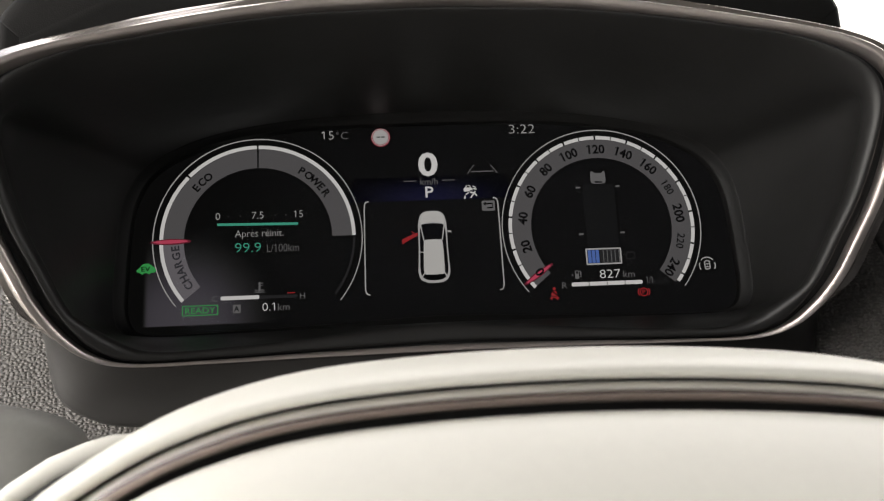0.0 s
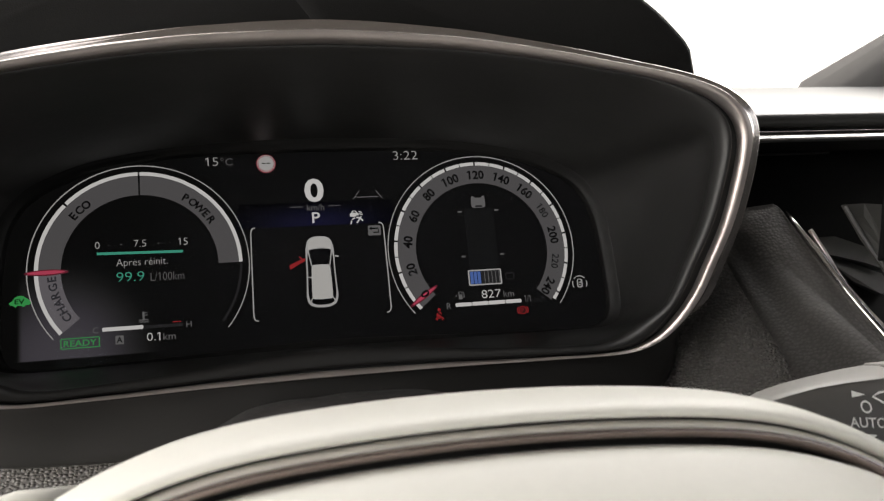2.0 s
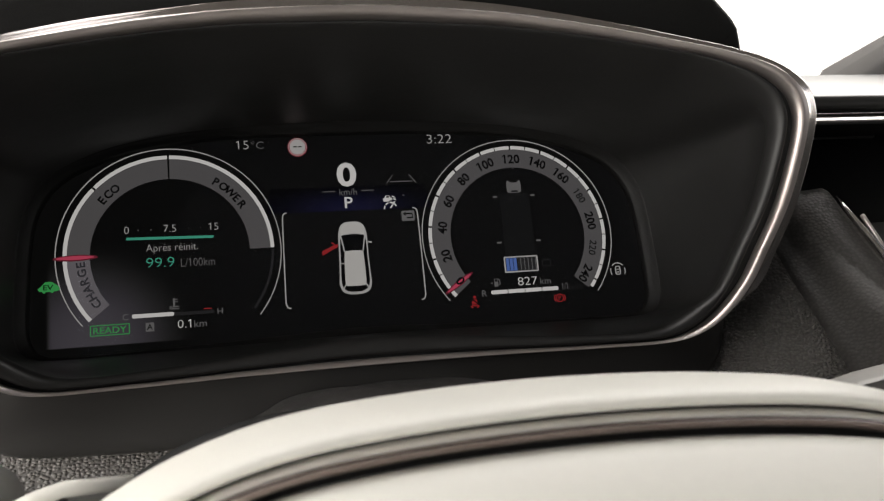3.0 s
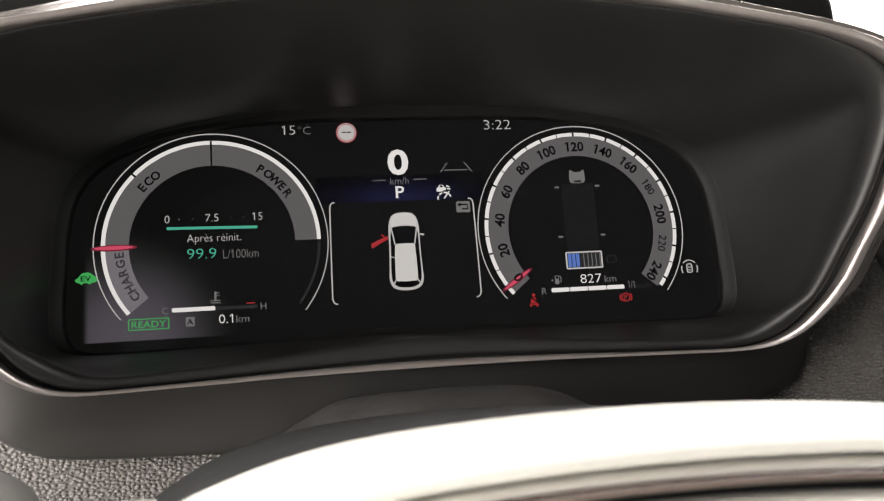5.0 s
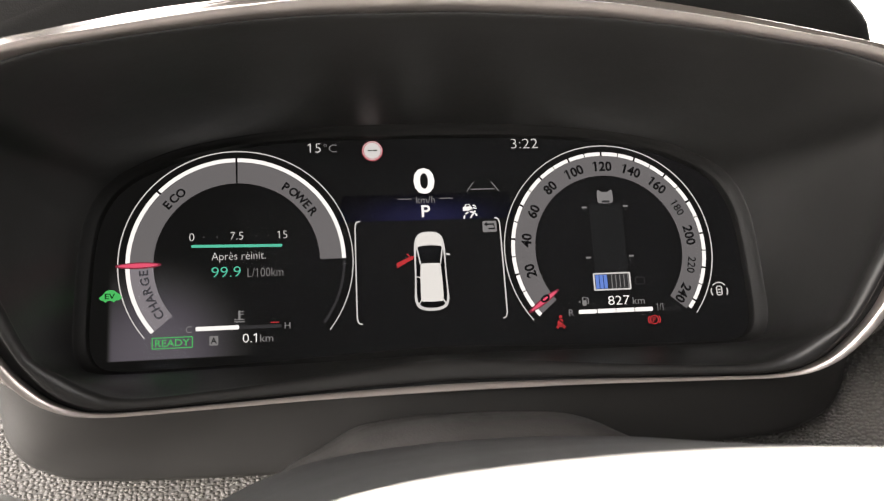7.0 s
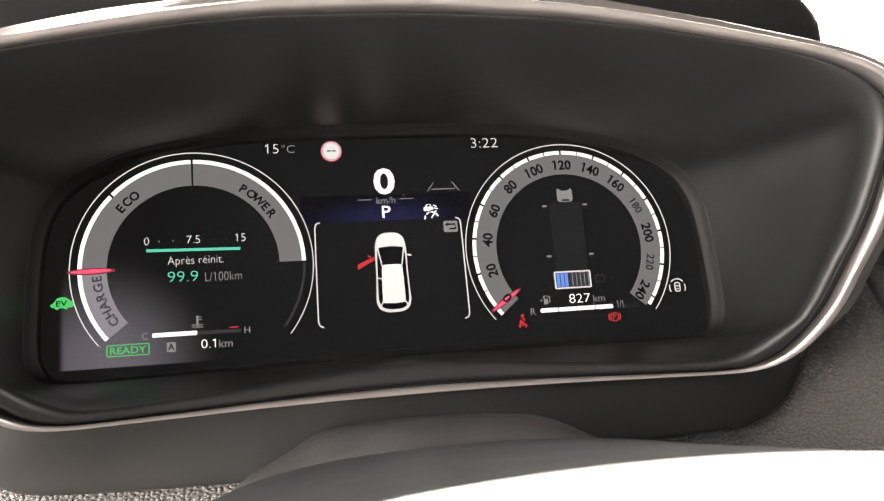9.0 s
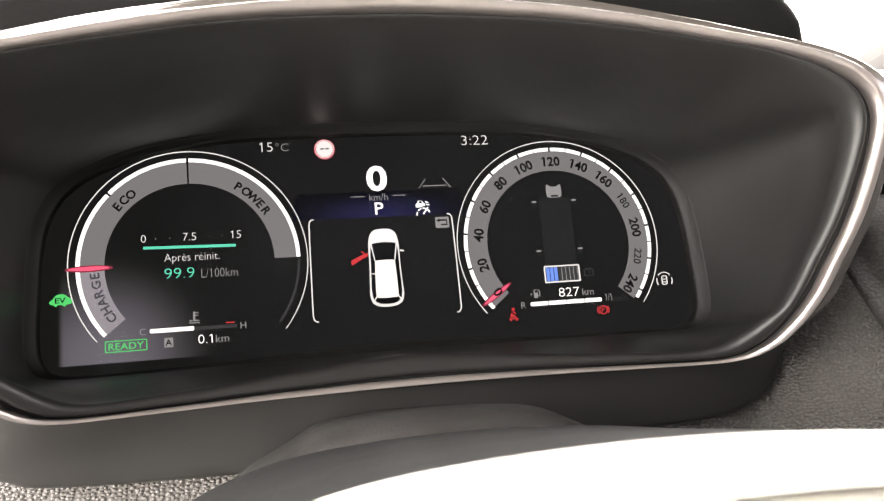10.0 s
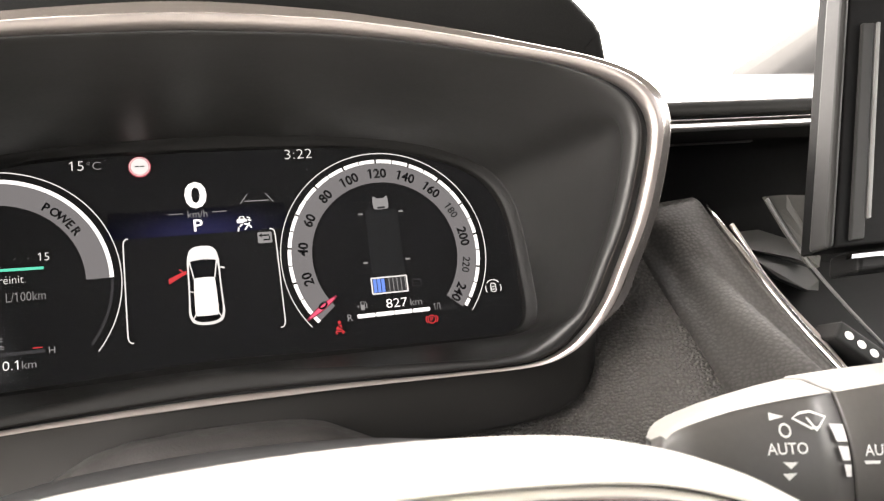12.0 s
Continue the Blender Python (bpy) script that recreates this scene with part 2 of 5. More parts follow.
def fade_strip(m, full, reach, low, high):
    """The strip is brightest at its middle and lower edge, and runs out softly to its ends and top."""
    n, l = m.node_tree.nodes, m.node_tree.links
    tc, xyz, away, side, up, both = (n.new(k) for k in ("ShaderNodeTexCoord", "ShaderNodeSeparateXYZ", "ShaderNodeMath", "ShaderNodeMapRange", "ShaderNodeMapRange", "ShaderNodeMath"))
    away.operation, both.operation = "ABSOLUTE", "MULTIPLY"
    side.interpolation_type = up.interpolation_type = "SMOOTHSTEP"
    side.inputs["From Min"].default_value, side.inputs["From Max"].default_value = 0.0, reach
    side.inputs["To Min"].default_value, side.inputs["To Max"].default_value = full, 0.12 * full
    up.inputs["From Min"].default_value, up.inputs["From Max"].default_value = low, high
    up.inputs["To Min"].default_value, up.inputs["To Max"].default_value = 1.0, 0.05
    l.new(tc.outputs["Object"], xyz.inputs[0])
    l.new(xyz.outputs["X"], away.inputs[0])
    l.new(away.outputs[0], side.inputs["Value"])
    l.new(xyz.outputs["Z"], up.inputs["Value"])
    l.new(side.outputs[0], both.inputs[0])
    l.new(up.outputs[0], both.inputs[1])
    l.new(both.outputs[0], n["Principled BSDF"].inputs["Emission Strength"])


fade_strip(NAVY, 0.030, 0.040, 0.0005, 0.0120)


def lcd_material():
    """The dark panel: it glows faintly all over, most at the lower driver's corner of its lit field."""
    m = lit("lcd_panel", (0.62, 0.58, 0.70), 0.0)
    n, l = m.node_tree.nodes, m.node_tree.links
    b = n["Principled BSDF"]
    tc, xyz, d = n.new("ShaderNodeTexCoord"), n.new("ShaderNodeSeparateXYZ"), n.new("ShaderNodeVectorMath")
    d.operation = "DISTANCE"
    d.inputs[1].default_value = (-0.126, 0.0, -0.060)
    l.new(tc.outputs["Object"], d.inputs[0])
    l.new(tc.outputs["Object"], xyz.inputs[0])

    def ramp(source, low, high, first, last):
        r = n.new("ShaderNodeMapRange")
        r.interpolation_type = "SMOOTHERSTEP"
        r.inputs["From Min"].default_value, r.inputs["From Max"].default_value = low, high
        r.inputs["To Min"].default_value, r.inputs["To Max"].default_value = first, last
        l.new(source, r.inputs["Value"])
        return r.outputs[0]

    def maths(kind, a, c):
        q = n.new("ShaderNodeMath")
        q.operation = kind
        l.new(a, q.inputs[0])
        if isinstance(c, float):
            q.inputs[1].default_value = c
        else:
            l.new(c, q.inputs[1])
        return q.outputs[0]

    glow = maths("MULTIPLY", ramp(d.outputs["Value"], 0.003, 0.052, 0.046, 0.0), ramp(xyz.outputs["X"], -0.1462, -0.1425, 0.0, 1.0))
    glow = maths("MULTIPLY", glow, ramp(xyz.outputs["Z"], -0.0609, -0.0601, 0.0, 1.0))
    l.new(maths("ADD", glow, 0.0028), b.inputs["Emission Strength"])
    tint = n.new("ShaderNodeMapRange")
    tint.data_type = "FLOAT_VECTOR"
    tint.inputs[7].default_value, tint.inputs[8].default_value = (0.0, 0.0, 0.0), (0.03, 0.03, 0.03)
    tint.inputs[9].default_value, tint.inputs[10].default_value = (0.62, 0.63, 0.61), (0.62, 0.58, 0.70)
    l.new(glow, tint.inputs[6])
    l.new(tint.outputs["Vector"], b.inputs["Emission Color"])
    return m


LCD = lcd_material()


def glass_material():
    """Clear thin cover: it lets the display through and mirrors a little, more at a slant."""
    m = bpy.data.materials.new("cover_glass")
    m.use_nodes = True
    n, l = m.node_tree.nodes, m.node_tree.links
    clear, gloss, fr, mix = n.new("ShaderNodeBsdfTransparent"), n.new("ShaderNodeBsdfGlossy"), n.new("ShaderNodeFresnel"), n.new("ShaderNodeMixShader")
    clear.inputs["Color"].default_value = (0.96, 0.96, 0.96, 1)
    gloss.inputs["Roughness"].default_value = 0.02
    fr.inputs["IOR"].default_value = 1.10
    l.new(fr.outputs[0], mix.inputs[0])
    l.new(clear.outputs[0], mix.inputs[1])
    l.new(gloss.outputs[0], mix.inputs[2])
    l.new(mix.outputs[0], n["Material Output"].inputs["Surface"])
    return m


GLASS = glass_material()


# ---- building helpers ----
def thing(name, label="", category="", group="", kind="", m=None):
    """An Empty that stands at the display's frame unless m says otherwise."""
    ob = tagged(new(name), label, category, group, kind)
    ob.empty_display_size = 0.02
    ob.matrix_world = CAR if m is None else m
    return ob


def part(name, bm, mat, parent, label="", smooth=True, bevel=0.0, kind=""):
    me = bpy.data.meshes.new(name)
    bmesh.ops.recalc_face_normals(bm, faces=bm.faces)
    for f in bm.faces:
        f.smooth = smooth
    bm.to_mesh(me)
    bm.free()
    me.materials.append(mat)
    ob = tagged(new(name, me), label, "", "", kind)
    ob.parent = parent
    if bevel:
        md = ob.modifiers.new("edge", "BEVEL")
        md.width, md.segments, md.limit_method, md.angle_limit = bevel, 3, "ANGLE", radians(35)
    return ob


def catmull(pts, per=12, closed=False):
    out, n = [], len(pts)
    span = range(n if closed else n - 1)
    for i in span:
        p0 = pts[(i - 1) % n] if closed or i > 0 else pts[0]
        p1, p2 = pts[i], pts[(i + 1) % n]
        p3 = pts[(i + 2) % n] if closed or i + 2 < n else pts[-1]
        for k in range(per):
            t = k / per
            out.append(tuple(0.5 * (2 * b + (c - a) * t + (2 * a - 5 * b + 4 * c - d) * t * t + (3 * b - a - 3 * c + d) * t ** 3)
                             for a, b, c, d in zip(p0, p1, p2, p3)))
    if not closed:
        out.append(tuple(pts[-1]))
    return out


def radial(half, n, centre):
    """A closed outline, mirrored about x = centre[0], as n radii at even angles (from the top, clockwise)."""
    ctrl = [(centre[0] + x, z) for x, z in half] + [(centre[0] - x, z) for x, z in half[::-1] if x > 1e-6]
    dense = np.array(catmull(ctrl, 24, True)) - np.array(centre)
    ang = np.unwrap(np.arctan2(dense[:, 0], dense[:, 1]))
    rad = np.hypot(dense[:, 0], dense[:, 1])
    order = np.argsort(ang % (2 * math.pi))
    want = np.arange(n) * 2 * math.pi / n
    return np.interp(want, (ang % (2 * math.pi))[order], rad[order], period=2 * math.pi)


def loft(loops, closed=True, cap_first=False, cap_last=False, bm=None):
    bm = bm or bmesh.new()
    rows = [[bm.verts.new(p) for p in loop] for loop in loops]
    n = len(loops[0])
    for a, b in zip(rows, rows[1:]):
        for i in range(n if closed else n - 1):
            j = (i + 1) % n
            bm.faces.new((a[i], a[j], b[j], b[i]))
    if cap_first:
        bm.faces.new(rows[0])
    if cap_last:
        bm.faces.new(rows[-1])
    return bm


def box(x0, x1, y0, y1, z0, z1, bm=None):
    bm = bm or bmesh.new()
    v = [bm.verts.new((x, y, z)) for x in (x0, x1) for y in (y0, y1) for z in (z0, z1)]
    for f in ((0, 1, 3, 2), (4, 6, 7, 5), (0, 4, 5, 1), (2, 3, 7, 6), (0, 2, 6, 4), (1, 5, 7, 3)):
        bm.faces.new([v[i] for i in f])
    return bm


def tube(path, radius, sides=12, squash=1.0, up=Vector((0, 0, 1))):
    """A round bar along a path of points; radius may be a number or one for each point. squash flattens it along up."""
    path = [Vector(p) for p in path]
    loops = []
    for i, p in enumerate(path):
        t = (path[min(i + 1, len(path) - 1)] - path[max(i - 1, 0)]).normalized()
        side = t.cross(up).normalized()
        u = side.cross(t).normalized()
        r = radius[i] if isinstance(radius, (list, tuple)) else radius
        loops.append([p + side * r * math.cos(a) + u * r * squash * math.sin(a) for a in (2 * math.pi * k / sides for k in range(sides))])
    return loft(loops, True, True, True)


def slab(pts, y, thick=0.0003, bm=None):
    """A flat plate in the display's plane: an outline of (x, z), facing the driver at depth y."""
    bm = bm or bmesh.new()
    front = [bm.verts.new((x, y - thick, z)) for x, z in pts]
    back = [bm.verts.new((x, y, z)) for x, z in pts]
    bm.faces.new(front)
    n = len(pts)
    for i in range(n):
        bm.faces.new((front[i], front[(i + 1) % n], back[(i + 1) % n], back[i]))
    return bm


def stroke(pts, width, y, thick=0.0003, bm=None, closed=False):
    """A drawn line of even width through (x, z) points."""
    bm = bm or bmesh.new()
    pts = [Vector(p) for p in pts]
    n = len(pts)
    L, R = [], []
    for i, p in enumerate(pts):
        a = pts[(i - 1) % n] if closed or i else p
        b = pts[(i + 1) % n] if closed or i < n - 1 else p
        t = (b - a).normalized()
        q = Vector((-t.y, t.x)) * width / 2
        L.append(p + q), R.append(p - q)
    rows = [[bm.verts.new((v.x, y - d, v.y)) for v in side] for side, d in ((L, 0), (L, thick), (R, thick), (R, 0))]
    for a, b in zip(rows, rows[1:]):
        for i in range(n if closed else n - 1):
            j = (i + 1) % n
            bm.faces.new((a[i], a[j], b[j], b[i]))
    return bm


def polar(cx, cz, r, deg):
    """Degrees from the top, clockwise."""
    return cx + r * math.sin(radians(deg)), cz + r * math.cos(radians(deg))


def arc(cx, cz, r, a0, a1, steps=48):
    return [polar(cx, cz, r, a0 + (a1 - a0) * k / steps) for k in range(steps + 1)]


def sector(cx, cz, r0, r1, a0, a1, y, thick=0.0003, bm=None):
    bm = bm or bmesh.new()
    steps = max(2, int(abs(a1 - a0) / 2))
    inner, outer = arc(cx, cz, r0, a0, a1, steps), arc(cx, cz, r1, a0, a1, steps)
    rows = [[bm.verts.new((x, y - d, z)) for x, z in side] for side, d in ((inner, 0), (inner, thick), (outer, thick), (outer, 0))]
    for a, b in zip(rows, rows[1:]):
        for i in range(steps):
            bm.faces.new((a[i], a[i + 1], b[i + 1], b[i]))
    return bm


def disc(cx, cz, r, y, n=40, squash=1.0):
    return [(cx + r * math.cos(2 * math.pi * k / n), cz + r * squash * math.sin(2 * math.pi * k / n)) for k in range(n)]


def rounded(x0, x1, z0, z1, r, n=5):
    pts = []
    for cx, cz, a in ((x1 - r, z1 - r, 0), (x0 + r, z1 - r, 90), (x0 + r, z0 + r, 180), (x1 - r, z0 + r, 270)):
        pts += [(cx + r * math.cos(radians(a + 90 * k / n)), cz + r * math.sin(radians(a + 90 * k / n))) for k in range(n + 1)]
    return pts


def glyphs(text, bold=0.0):
    """The built-in font as a mesh, and its bounds, in its own plane."""
    cu = bpy.data.curves.new("letters", "FONT")
    cu.body, cu.size, cu.resolution_u, cu.offset = text, 1.0, 3, bold
    ob = bpy.data.objects.new("letters", cu)
    me = bpy.data.meshes.new_from_object(ob)
    bpy.data.objects.remove(ob)
    bpy.data.curves.remove(cu)
    co = np.array([v.co[:2] for v in me.vertices])
    return me, co.min(0), co.max(0)


def letters(text, bold=0.0):
    """As glyphs(), with a flag on each figure one."""
    me, lo, hi = glyphs(text, bold)
    if "1" not in text:
        return me, lo, hi
    _, a, b = glyphs("1", bold)
    stem, top, tall = b[0] - a[0], b[1], b[1] - a[1]
    bm = bmesh.new()
    bm.from_mesh(me)
    for i, ch in enumerate(text):
        if ch == "1":
            left = glyphs(text[:i + 1], bold)[2][0] - stem
            flag = ((left + 0.01, top), (left - 0.20 * tall, top - 0.15 * tall), (left - 0.20 * tall, top - 0.27 * tall), (left + 0.01, top - 0.14 * tall))
            bm.faces.new([bm.verts.new((x, z, 0)) for x, z in flag])
    bm.to_mesh(me)
    bm.free()
    co = np.array([v.co[:2] for v in me.vertices])
    return me, co.min(0), co.max(0)


def writing(text, x, z, w, h, y, mat, parent, name="lettering", turn=0.0, bold=0.0, place=None):
    """Text that fills w by h metres round (x, z) in the display's plane, turned clockwise. w None: its natural width."""
    me, lo, hi = letters(text, bold)
    sz = h / (hi[1] - lo[1])
    sx = w / (hi[0] - lo[0]) if w else sz
    mid = (lo + hi) / 2
    c, s = math.cos(radians(-turn)), math.sin(radians(-turn))
    for v in me.vertices:
        a, b = (v.co.x - mid[0]) * sx, (v.co.y - mid[1]) * sz
        p = Vector((x + a * c - b * s, y, z + a * s + b * c))
        v.co = place(p) if place else p
    me.materials.append(mat)
    ob = new(name, me)
    ob.parent = parent
    return ob


# ---- cabin shell and outside ----
def plain(name, bm, mat, kind="structure", label="", category="", m=None, smooth=False):
    ob = part(name, bm, mat, None, label, smooth)
    tagged(ob, label, category, "", kind)
    if m is not None:
        ob.matrix_world = m
    return ob


bm = bmesh.new()
bmesh.ops.create_grid(bm, x_segments=2, y_segments=2, size=600)
plain("ground", bm, ASPHALT, label="pale concrete outside the parked car", category="ground")

# Added glowing slab that stands in for the overexposed view outside.
OUTGLOW = lit("outside_glow", (1.0, 0.985, 0.95), 1.3)
plain("backdrop", box(-14, 16, 9.0, 9.2, 0.0, 5.0), OUTGLOW, label="glowing slab standing in for the blown-out outside", category="backdrop")

# The unseen roof, doors and rear of the cabin, added to shade and be mirrored; windows open but for the rear.
# Front edge blocks the sun from the wing; dark tone dims rim reflections.
plain("ceiling", box(-0.26, 0.92, -2.3, 0.11, 1.46, 1.50), ROOFLINER, label="unseen dark roof, its edges set to shade the dash", category="ceiling")
plain("wall_left", box(-0.56, -0.50, -2.3, -1.0, 0.25, 0.98), DOORCARD, label="dark rear door card below the side window", category="door trim")
plain("wall_cowl", box(-0.56, -0.50, 0.15, 0.9, 0.25, 0.98), DOORCARD, label="dark side of the footwell", category="door trim")
plain("wall_sill", box(-0.56, -0.50, -1.0, 0.15, 0.25, 0.45), DOORCARD, label="dark sill of the open driver's doorway", category="door trim")
plain("wall_right", box(1.10, 1.16, -2.3, 0.9, 0.25, 0.98), DOORCARD, label="dark passenger door card below the window", category="door trim")
plain("wall_rear", box(-0.50, 1.10, -2.3, -2.24, 0.25, 1.46), DOORCARD, label="unseen dark panel closing the rear from mirrored light", category="cabin wall")
plain("wall_bulkhead", box(-0.50, 1.10, 0.86, 0.90, 0.25, 0.98), DOORCARD, label="dark bulkhead below the windscreen", category="cabin wall")
plain("floor", box(-0.56, 1.16, -2.3, 0.9, 0.22, 0.25), DOORCARD, label="dark carpet of the cabin", category="floor")
for side, x, top in (("left", -0.53, -0.27), ("right", 1.13, 0.93)):
    rail = tube([(top, -2.27, 1.46), (top, 0.11, 1.47), (0.6 * top + 0.4 * x, 0.40, 1.27), (x, 0.72, 1.08), (x, 1.0, 0.93)], [0.035, 0.04, 0.05, 0.07, 0.10], 14)
    plain("pillar_" + side, rail, ROOFLINER, label="dark grey windscreen pillar and roof rail", category="pillar", smooth=True)
    plain("post_" + side, tube([(x, -1.05, 0.96), (top, -1.08, 1.46)], 0.05, 10, 0.5), DOORCARD, label="dark door post between the windows", category="pillar", smooth=True)

# Bonnet is assumed: its white paint fills the overexposed view ahead.
bm = loft([[(x, y, 0.965 - 0.10 * (y - 0.93) ** 2 + 0.02 * math.cos(2.2 * (x - 0.3)) - 0.25 * max(0, abs(x - 0.3) - 0.6) ** 2) for x in [-0.5 + 1.6 * i / 24 for i in range(25)]] for y in [0.93 + 0.95 * j / 12 for j in range(13)]], False)
plain("bonnet", bm, BODYPAINT, label="assumed white bonnet filling the bright view ahead", category="bonnet", smooth=True)

# ---- instrument cluster ----
N = 400
MID = (0.0, -0.015)
RING = radial([(0, 0.0487), (0.042, 0.0464), (0.070, 0.0424), (0.0955, 0.0368), (0.120, 0.0300), (0.135, 0.0252), (0.1465, 0.0205), (0.1560, 0.0150), (0.1630, 0.0080), (0.1665, 0.0005), (0.1672, -0.008), (0.1657, -0.023),
               (0.1632, -0.036), (0.159, -0.049), (0.1545, -0.062), (0.1485, -0.0725), (0.1405, -0.0798), (0.127, -0.0835), (0.095, -0.0828), (0.05, -0.0811), (0, -0.0803)], N, MID)
PANE = radial([(0, 0.0440), (0.0668, 0.0414), (0.1094, 0.0348), (0.1340, 0.0255), (0.1455, 0.0175), (0.1512, 0.0100), (0.1550, 0.0010), (0.1570, -0.010), (0.1580, -0.022), (0.1586, -0.036), (0.1589, -0.049), (0.1580, -0.0575),
               (0.1545, -0.0635), (0.147, -0.0662), (0.130, -0.0668), (0.06, -0.0660), (0, -0.0654)], N, MID)
WINDOW_SHIFT = 0.0022           # the window sits a little off the middle of the rim
ANG = [2 * math.pi * k / N for k in range(N)]


def front(x, z):
    """Depth of the surround's front edge: it wraps towards the driver at the sides and leans over at the top."""
    return -0.094 - 0.5 * z - 1.5 * x * x


def smooth(t):
    t = min(1, max(0, t))
    return t * t * (3 - 2 * t)


def rim_low(k):
    """1 along the bottom run of the rim, 0 at its sides and top."""
    return smooth((-(MID[1] + RING[k] * math.cos(ANG[k])) - 0.058) / 0.022)


def rim_gap(k):
    """Width of the shadow gap between the rim and the shroud: narrow along the top, wide at the sides."""
    side = smooth((abs(RING[k] * math.sin(ANG[k])) - 0.125) / 0.035)
    return 0.0020 + 0.0024 * side + 0.0006 * rim_low(k) * (1 - side)


def shoulder(x, z):
    """How far the rim's outer band stands out: only over the rounded upper corners."""
    return smooth((x - 0.074) / 0.046 if x > 0 else (-x - 0.046) / 0.055) * smooth((z + 0.002) / 0.018)


def ring_loop(out, toward, low_out=None, low_toward=None, hug=0.0, flare=0.0, rise=0.0):
    """Round the rim, out from its inner edge and toward the driver; along the bottom by the low values. hug: how far it reaches across the shadow gap; flare, rise: added width and height at the shoulders."""
    pts = []
    for k, a in enumerate(ANG):
        g = rim_low(k) if low_out is not None else 0
        o = out * (1 - g) + (low_out if low_out is not None else 0) * g - hug * rim_gap(k)
        toward_k = toward * (1 - g) + (low_toward if low_toward is not None else 0) * g
        r = RING[k] + o
        x, z = MID[0] + RING[k] * math.sin(a), MID[1] + RING[k] * math.cos(a)
        y = front(x, z)
        side = smooth((abs(x) - 0.140) / 0.025) * (1 - g)
        face = side * smooth((toward_k + 0.005) / 0.002)
        if -0.0005 < o <= 0.003:
            toward_k += (-0.0010 * (1 - smooth((o + 0.0001) / 0.0007)) - toward_k) * face
        elif o > 0.003:
            toward_k += (-0.0003 - 0.08 * (o - 0.003) - toward_k) * face
            r -= 0.25 * (o - 0.003) * side
        r += flare * shoulder(x, z)
        toward_k += rise * shoulder(x, z) * (1.9 if x > 0 else 0.85)
        if x < 0 and z > 0:
            toward_k -= 0.40 * max(0, o - 0.0026) * smooth((-x - 0.048) / 0.03) * (1 - side)
        pts.append((MID[0] + r * math.sin(a), y - toward_k, MID[1] + r * math.cos(a)))
    return pts


def crease(u):
    """Angle from the top at which the shroud's roof meets its side walls: lower at the rim than at the window."""
    return 1.350 + 0.105 * (1 - u)


def shroud_loop(u, deep, lip=0.0):
    """Between the chrome ring (u = 0) and the window (u = 1); deep runs from the ring's depth (0) to the window's (1); lip: metres in from the shadow gap."""
    pts = []
    for k, a in enumerate(ANG):
        low = rim_low(k)
        side = smooth((abs(RING[k] * math.sin(a)) - 0.125) / 0.035)
        soft = 0.22 + 0.78 * max(0.40 * side, low)
        r = (RING[k] - rim_gap(k) - 1.4 * lip * soft) * (1 - u) + PANE[k] * u
        turn = min(a, 2 * math.pi - a) - crease(u)
        r += 0.0150 * (1 - u) ** 0.8 * math.exp(-abs(turn) / (0.60 if turn > 0 else 0.025)) * smooth(u / 0.16)
        x, z = MID[0] + RING[k] * math.sin(a), MID[1] + RING[k] * math.cos(a)
        y = (front(x, z) + 0.0030) * (1 - deep) + -0.0095 * deep
        pts.append((MID[0] + WINDOW_SHIFT * u + r * math.sin(a), y, MID[1] + r * math.cos(a)))
    return pts


def pane_loop(inset, y):
    return [(MID[0] + WINDOW_SHIFT + (PANE[k] - inset) * math.sin(a), y, MID[1] + (PANE[k] - inset) * math.cos(a)) for k, a in enumerate(ANG)]


cluster = thing("instrument_cluster", "digital instrument cluster in a dark surround with satin chrome rim", "instrument cluster")
part("shroud", loft([shroud_loop(*v) for v in ((0.0, 0.08, 0.0), (0.0, 0.02, 0.0), (0.0, 0.003, 0.0004), (0.0, 0.0, 0.0012), (0.0, 0.006, 0.0028), (0.0, 0.022, 0.0043), (0.01, 0.055, 0.0054), (0.04, 0.10, 0.0060), (0.12, 0.19, 0.0062),
                                                (0.28, 0.33, 0.0062), (0.45, 0.49, 0.0062), (0.62, 0.65, 0.0062), (0.78, 0.80, 0.0062), (0.90, 0.91, 0.0062), (0.97, 0.975, 0.0062), (1.0, 1.0, 0.0))]), SHROUD, cluster, "smooth dark grey plastic inner shroud")
part("window_recess", loft([pane_loop(0.0, -0.0095), pane_loop(0.0008, -0.0088), pane_loop(0.0012, -0.0052), pane_loop(0.0034, -0.0044), pane_loop(0.0040, -0.0036), pane_loop(0.0040, 0.0016)]),
     RECESS, cluster, "black stepped rim round the display window")
part("seal", loft([ring_loop(0.0, -0.0040, 0.0, -0.0050, 1.1), ring_loop(0.0, -0.0070, 0.0, -0.0085, 1.0), ring_loop(0.0, -0.0075, 0.0, -0.0090), ring_loop(0.0004, -0.0050, 0.0, -0.0080)]), GAP, cluster, "thin black strip put in for the shade of the gap")
rim = part("chrome_rim", loft([ring_loop(*o) for o in ((-0.0001, -0.0070, -0.0010, -0.0090), (-0.0001, -0.0027, -0.0010, -0.0024), (0.0000, -0.0021, -0.0008, -0.0017), (0.0005, -0.0015, -0.0003, -0.0012),
                                                       (0.0014, -0.0008, 0.0006, -0.0007), (0.0024, -0.0002, 0.0015, -0.0003), (0.0029, 0.0000, 0.0019, -0.0002), (0.0030, -0.0010, 0.0020, -0.0010))]),
           SATIN, cluster, "satin chrome inner face of the rim")
